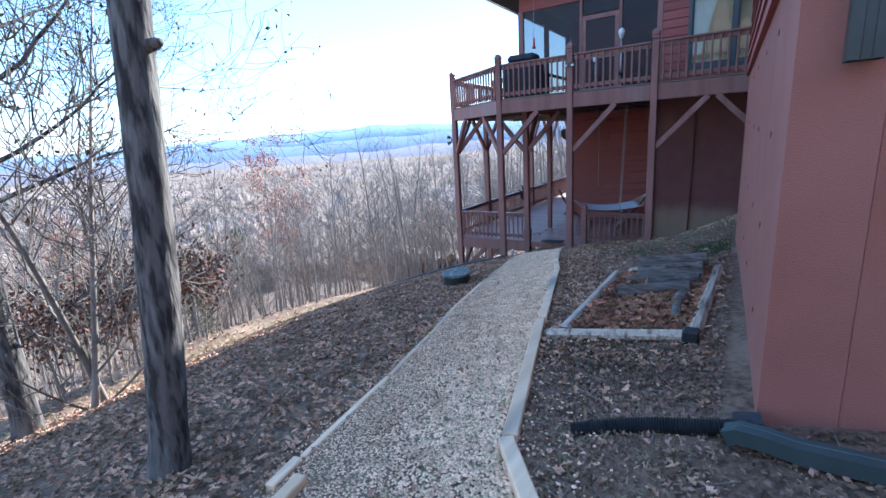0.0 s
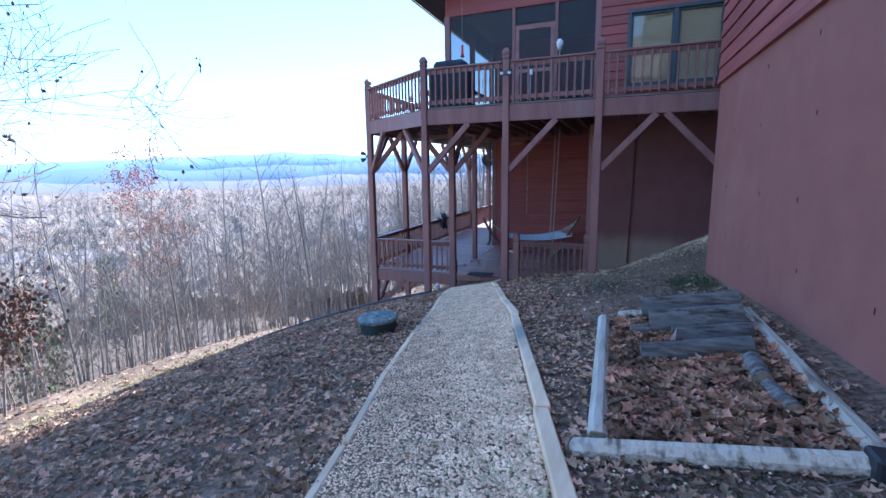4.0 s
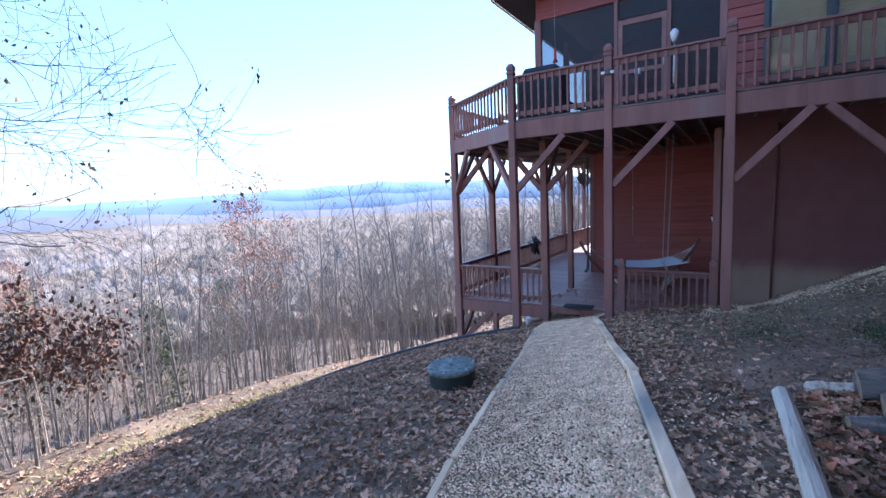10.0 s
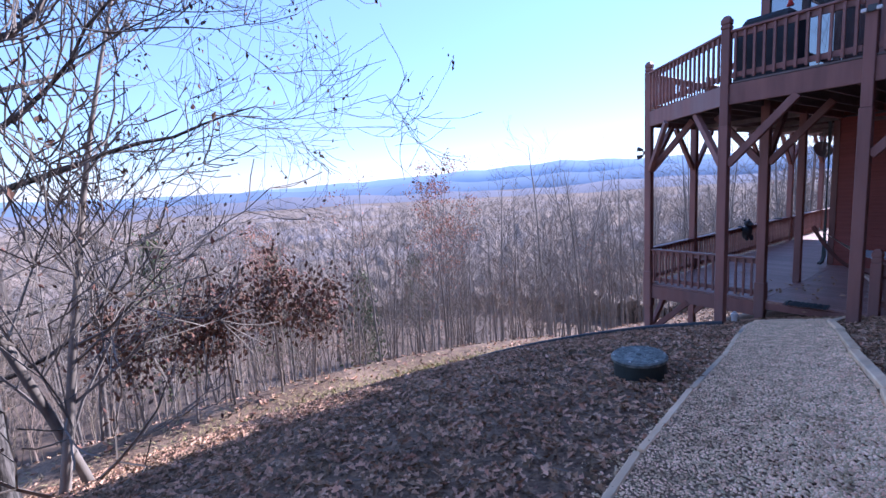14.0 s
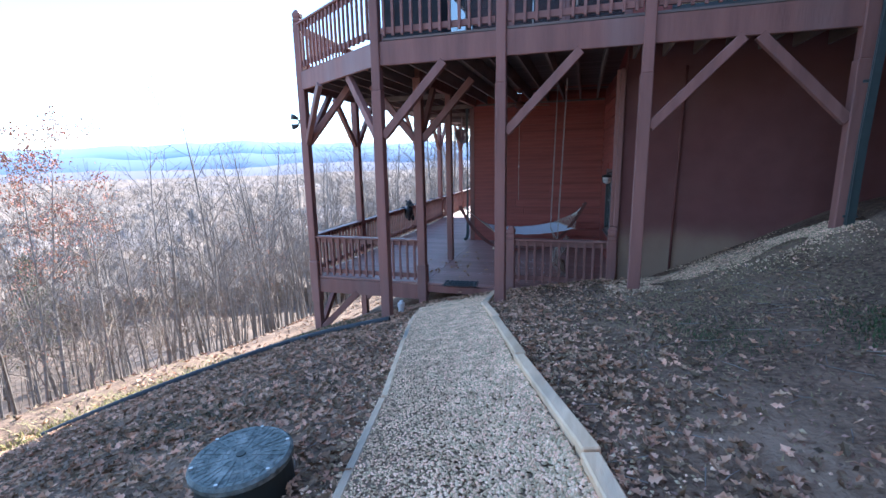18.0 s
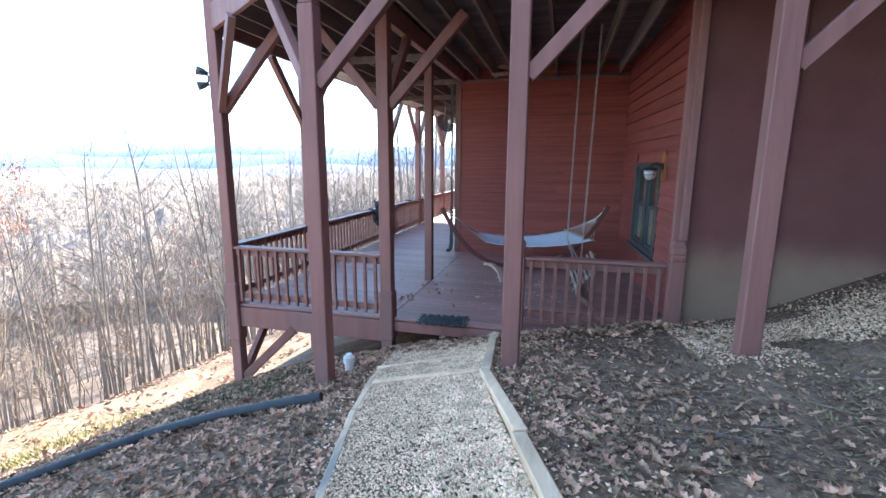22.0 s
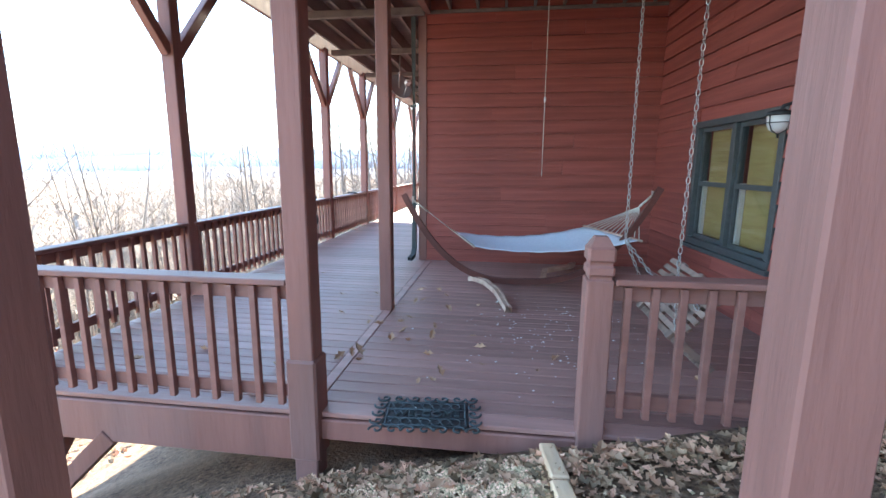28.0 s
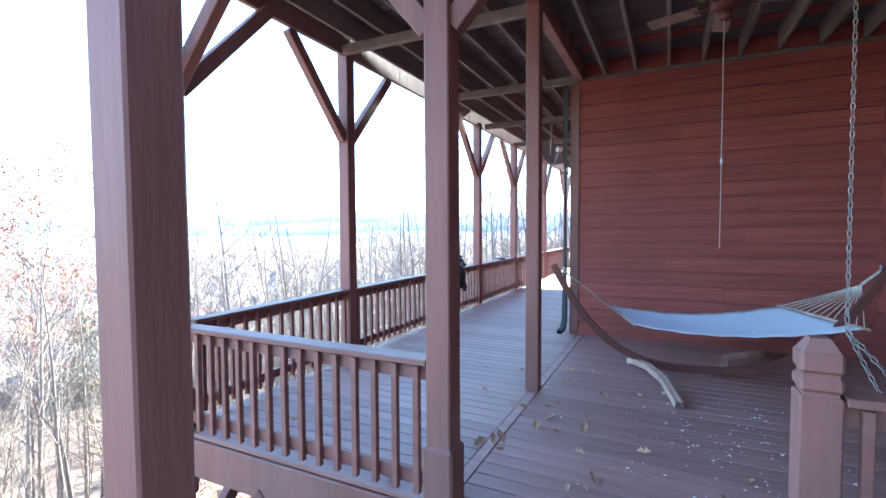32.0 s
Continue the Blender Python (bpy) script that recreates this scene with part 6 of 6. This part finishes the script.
flood = thing("flood_light", "twin dark floodlight heads on the corner post", "flood light", loc=(-7.48, 13.42, 3.12))
tube("mount", [[(Vector((0.0, 0, 0)), 0.04), (Vector((-0.05, 0, 0)), 0.035)]], 12, DARKFRAME, flood)
for s in (-1, 1):
    tube("knuckle", [[(Vector((-0.05, 0, 0)), 0.012), (Vector((-0.10, 0.02, 0.06 * s)), 0.012)]], 6, DARKFRAME, flood)
    tube("head", [[(Vector((-0.09, 0.03, 0.06 * s)), 0.025), (Vector((-0.13, -0.02, 0.085 * s)), 0.045), (Vector((-0.19, -0.06, 0.10 * s)), 0.06)]], 14, DARKFRAME, flood)
for x in (-3.228,):
    sol2 = thing("solar_light", "small twin-headed white security light on the post", "security light", loc=(x, 11.722, 4.66))
    part("body", boxed(-0.05, 0.05, -0.03, 0.0, -0.05, 0.04, bevel=0.006), DARKFRAME, sol2)
    for s in (-1, 1):
        part("head", boxed(s * 0.08 - 0.03, s * 0.08 + 0.03, -0.07, -0.02, -0.05, 0.0, bevel=0.006), WHITE, sol2)
grill = thing("grill", "barbecue under a black fitted cover on the upper deck", "grill", loc=(-4.72, 12.6, 4.07))
bm = boxed(-0.46, 0.46, -0.28, 0.28, 0.03, 0.92, bevel=0.04)
for vv in bm.verts:
    vv.co.x *= 1.0 + 0.10 * (0.9 - vv.co.z)
    vv.co += Vector((noise.noise(vv.co * 3), noise.noise(vv.co * 3 + Vector((5, 0, 0))), 0)) * 0.03
part("cover", bm, COVER, grill)
part("lid_cover", boxed(-0.38, 0.38, -0.24, 0.24, 0.90, 1.10, bevel=0.07), COVER, grill)
feeder = thing("hummingbird_feeder", "red hanging feeder under the eave", "bird feeder", loc=(-4.62, 13.1, 5.4))
tube("bottle", [[(Vector((0, 0, 0.0)), 0.045), (Vector((0, 0, 0.05)), 0.03), (Vector((0, 0, 0.2)), 0.025), (Vector((0, 0, 0.23)), 0.035)]], 14, RED, feeder)
tube("base", [[(Vector((0, 0, -0.03)), 0.05), (Vector((0, 0, 0.0)), 0.055)]], 14, RED, feeder)
tube("wire", [[(Vector((0, 0, 0.22)), 0.003), (Vector((0, 0, 1.6)), 0.003)]], 5, STEEL, feeder)
stick = thing("patio_lamp", "slim pale lamp on a pole on the upper deck", "lamp", loc=(-2.3, 12.7, 4.07))
tube("base", [[(Vector((0, 0, 0)), 0.12), (Vector((0, 0, 0.05)), 0.11), (Vector((0, 0, 0.07)), 0.03)]], 18, STEEL, stick)
tube("pole", [[(Vector((0, 0, 0.05)), 0.018), (Vector((0, 0, 1.15)), 0.016)]], 10, STEEL, stick)
tube("head", [[(Vector((0, 0, 1.13)), 0.03), (Vector((0, 0, 1.22)), 0.06), (Vector((0, 0, 1.30)), 0.075), (Vector((0, 0, 1.36)), 0.03)]], 14, WHITE, stick)
tube("knob", [[(Vector((0, -0.05, 0.36)), 0.05), (Vector((0, 0.05, 0.36)), 0.05)]], 10, BLACKPLASTIC, stick)
lan = thing("garden_lantern", "small square lantern on a stake by the porch door", "lantern", loc=(-2.95, 12.9, 4.07))
tube("stake", [[(Vector((0, 0, 0)), 0.012), (Vector((0, 0, 0.75)), 0.012)]], 8, STEEL, lan)
part("lantern_head", boxed(-0.045, 0.045, -0.045, 0.045, 0.72, 0.83, bevel=0.008), WHITE, lan)
part("foot", boxed(-0.09, 0.09, -0.09, 0.09, 0.0, 0.02, bevel=0.004), STEEL, lan)
tagged(link_mesh("dark_bowl", boxed(-0.11, 0.11, -0.06, 0.06, 0.0, 0.035, Matrix.Translation((-7.5, 21.6, 0.853)), 0.012), BLACKPLASTIC), "dark shallow dish resting on the railing", "dish")

# ---- litter on the deck ----
rnd = random.Random(31)
spots = [(-4.9 + rnd.gauss(0, 0.5), 14.6 + rnd.gauss(0, 0.7)) for _ in range(34)] + [(rnd.uniform(-6.8, -2.4), rnd.uniform(13.5, 17)) for _ in range(16)]
for k, (x, y) in enumerate(spots):
    lf = leaf_sheet("fallen_leaf", [(x, y)], "curled dry oak leaf on the deck", LEAF, 0.115, 0.008, 100 + k, lambda a, b: 0.0, kind="thing")
    tagged(lf, category="leaf", group="leaves on the deck")
rng2 = np.random.default_rng(8)
verts, faces = [], []
for k in range(170):
    x, y = -3.35 + rng2.normal(0, 0.42), 15.0 + rng2.normal(0, 0.55)
    s = 0.006 + 0.010 * rng2.random() ** 2
    n = len(verts)
    for v in ((1, 0, 0), (0, 1, 0), (-1, 0, 0), (0, -1, 0), (0, 0, 1), (0, 0, -1)):
        verts.append((x + v[0] * s, y + v[1] * s, 0.003 + (v[2] + 0.8) * s * 0.6))
    faces += [tuple(n + i for i in t3_) for t3_ in ((0, 1, 4), (1, 2, 4), (2, 3, 4), (3, 0, 4))]
tagged(new("paint_crumbs", mesh_of("paint_crumbs", verts, faces, WHITE)), "white crumbs scattered on the deck boards", "crumbs", kind="stuff")
for k, (x, y) in enumerate(((-4.05, 15.45), (-3.9, 15.9))):
    rag = leaf_sheet("paper_scrap", [(x, y)], "crumpled white scrap on the deck", WHITE, 0.09, 0.008, 200 + k, lambda a, b: 0.0, kind="thing", curl=0.7)
    tagged(rag, category="scrap")

# ---- ground cover ----
rng3 = np.random.default_rng(14)


def blades(name, n, centre, spread, size, material, label, flat=False):
    verts, faces = [], []
    for k in range(n):
        x, y = centre[0] + rng3.normal(0, spread[0]), centre[1] + rng3.normal(0, spread[1])
        if x > 0.24 and y < 9.8 or on_path(x, y) or y > 13.2:
            continue
        z = g(x, y) + 0.004
        a = rng3.random() * 6.28
        l = size * (0.5 + rng3.random())
        w = size * 0.12
        h = l * (0.25 if flat else 0.9)
        n0 = len(verts)
        dx, dy = math.cos(a), math.sin(a)
        verts += [(x - dy * w, y + dx * w, z), (x + dy * w, y - dx * w, z), (x + dx * l * 0.7, y + dy * l * 0.7, z + h)]
        faces.append((n0, n0 + 1, n0 + 2))
    return tagged(new(name, mesh_of(name, verts, faces, material)), label, "grass", kind="stuff")


blades("moss_grass", 2600, (0.0, 8.7), (0.18, 0.45), 0.035, MOSS, "green moss and grass along the wall's foot")
blades("moss_grass", 1500, (-1.1, 9.1), (0.25, 0.35), 0.025, MOSS, "thin green moss on the bare soil")
blades("moss_grass", 1500, (-4.9, 7.9), (0.5, 0.35), 0.03, MOSS, "grey-green moss patch on the slope")
blades("moss_grass", 3500, (-6.4, 12.1), (0.6, 0.5), 0.05, MOSS, "short green grass under the deck's corner")
blades("moss_grass", 1600, (-0.4, 3.6), (0.5, 0.4), 0.03, MOSS, "thin green moss by the timber bed")
blades("straw", 6000, (-0.2, 11.1), (0.7, 0.9), 0.06, STRAW, "pale straw and wood chips on the bank", True)
blades("straw", 3500, (-1.6, 9.8), (0.6, 1.2), 0.045, STRAW, "pale straw scattered on the bank", True)
blades("straw", 5000, (-0.2, 1.9), (0.8, 0.7), 0.05, STRAW, "pine straw and twigs on the bare soil", True)
blades("lane_grass", 6000, (-8.9, 9.8), (0.22, 2.4), 0.07, LANEGRASS, "short yellow-green grass in the sun along the lane")
blades("straw", 5000, (-9.0, 9.0), (0.7, 5.5), 0.12, STRAW, "dry straw-coloured grass along the lane", True)
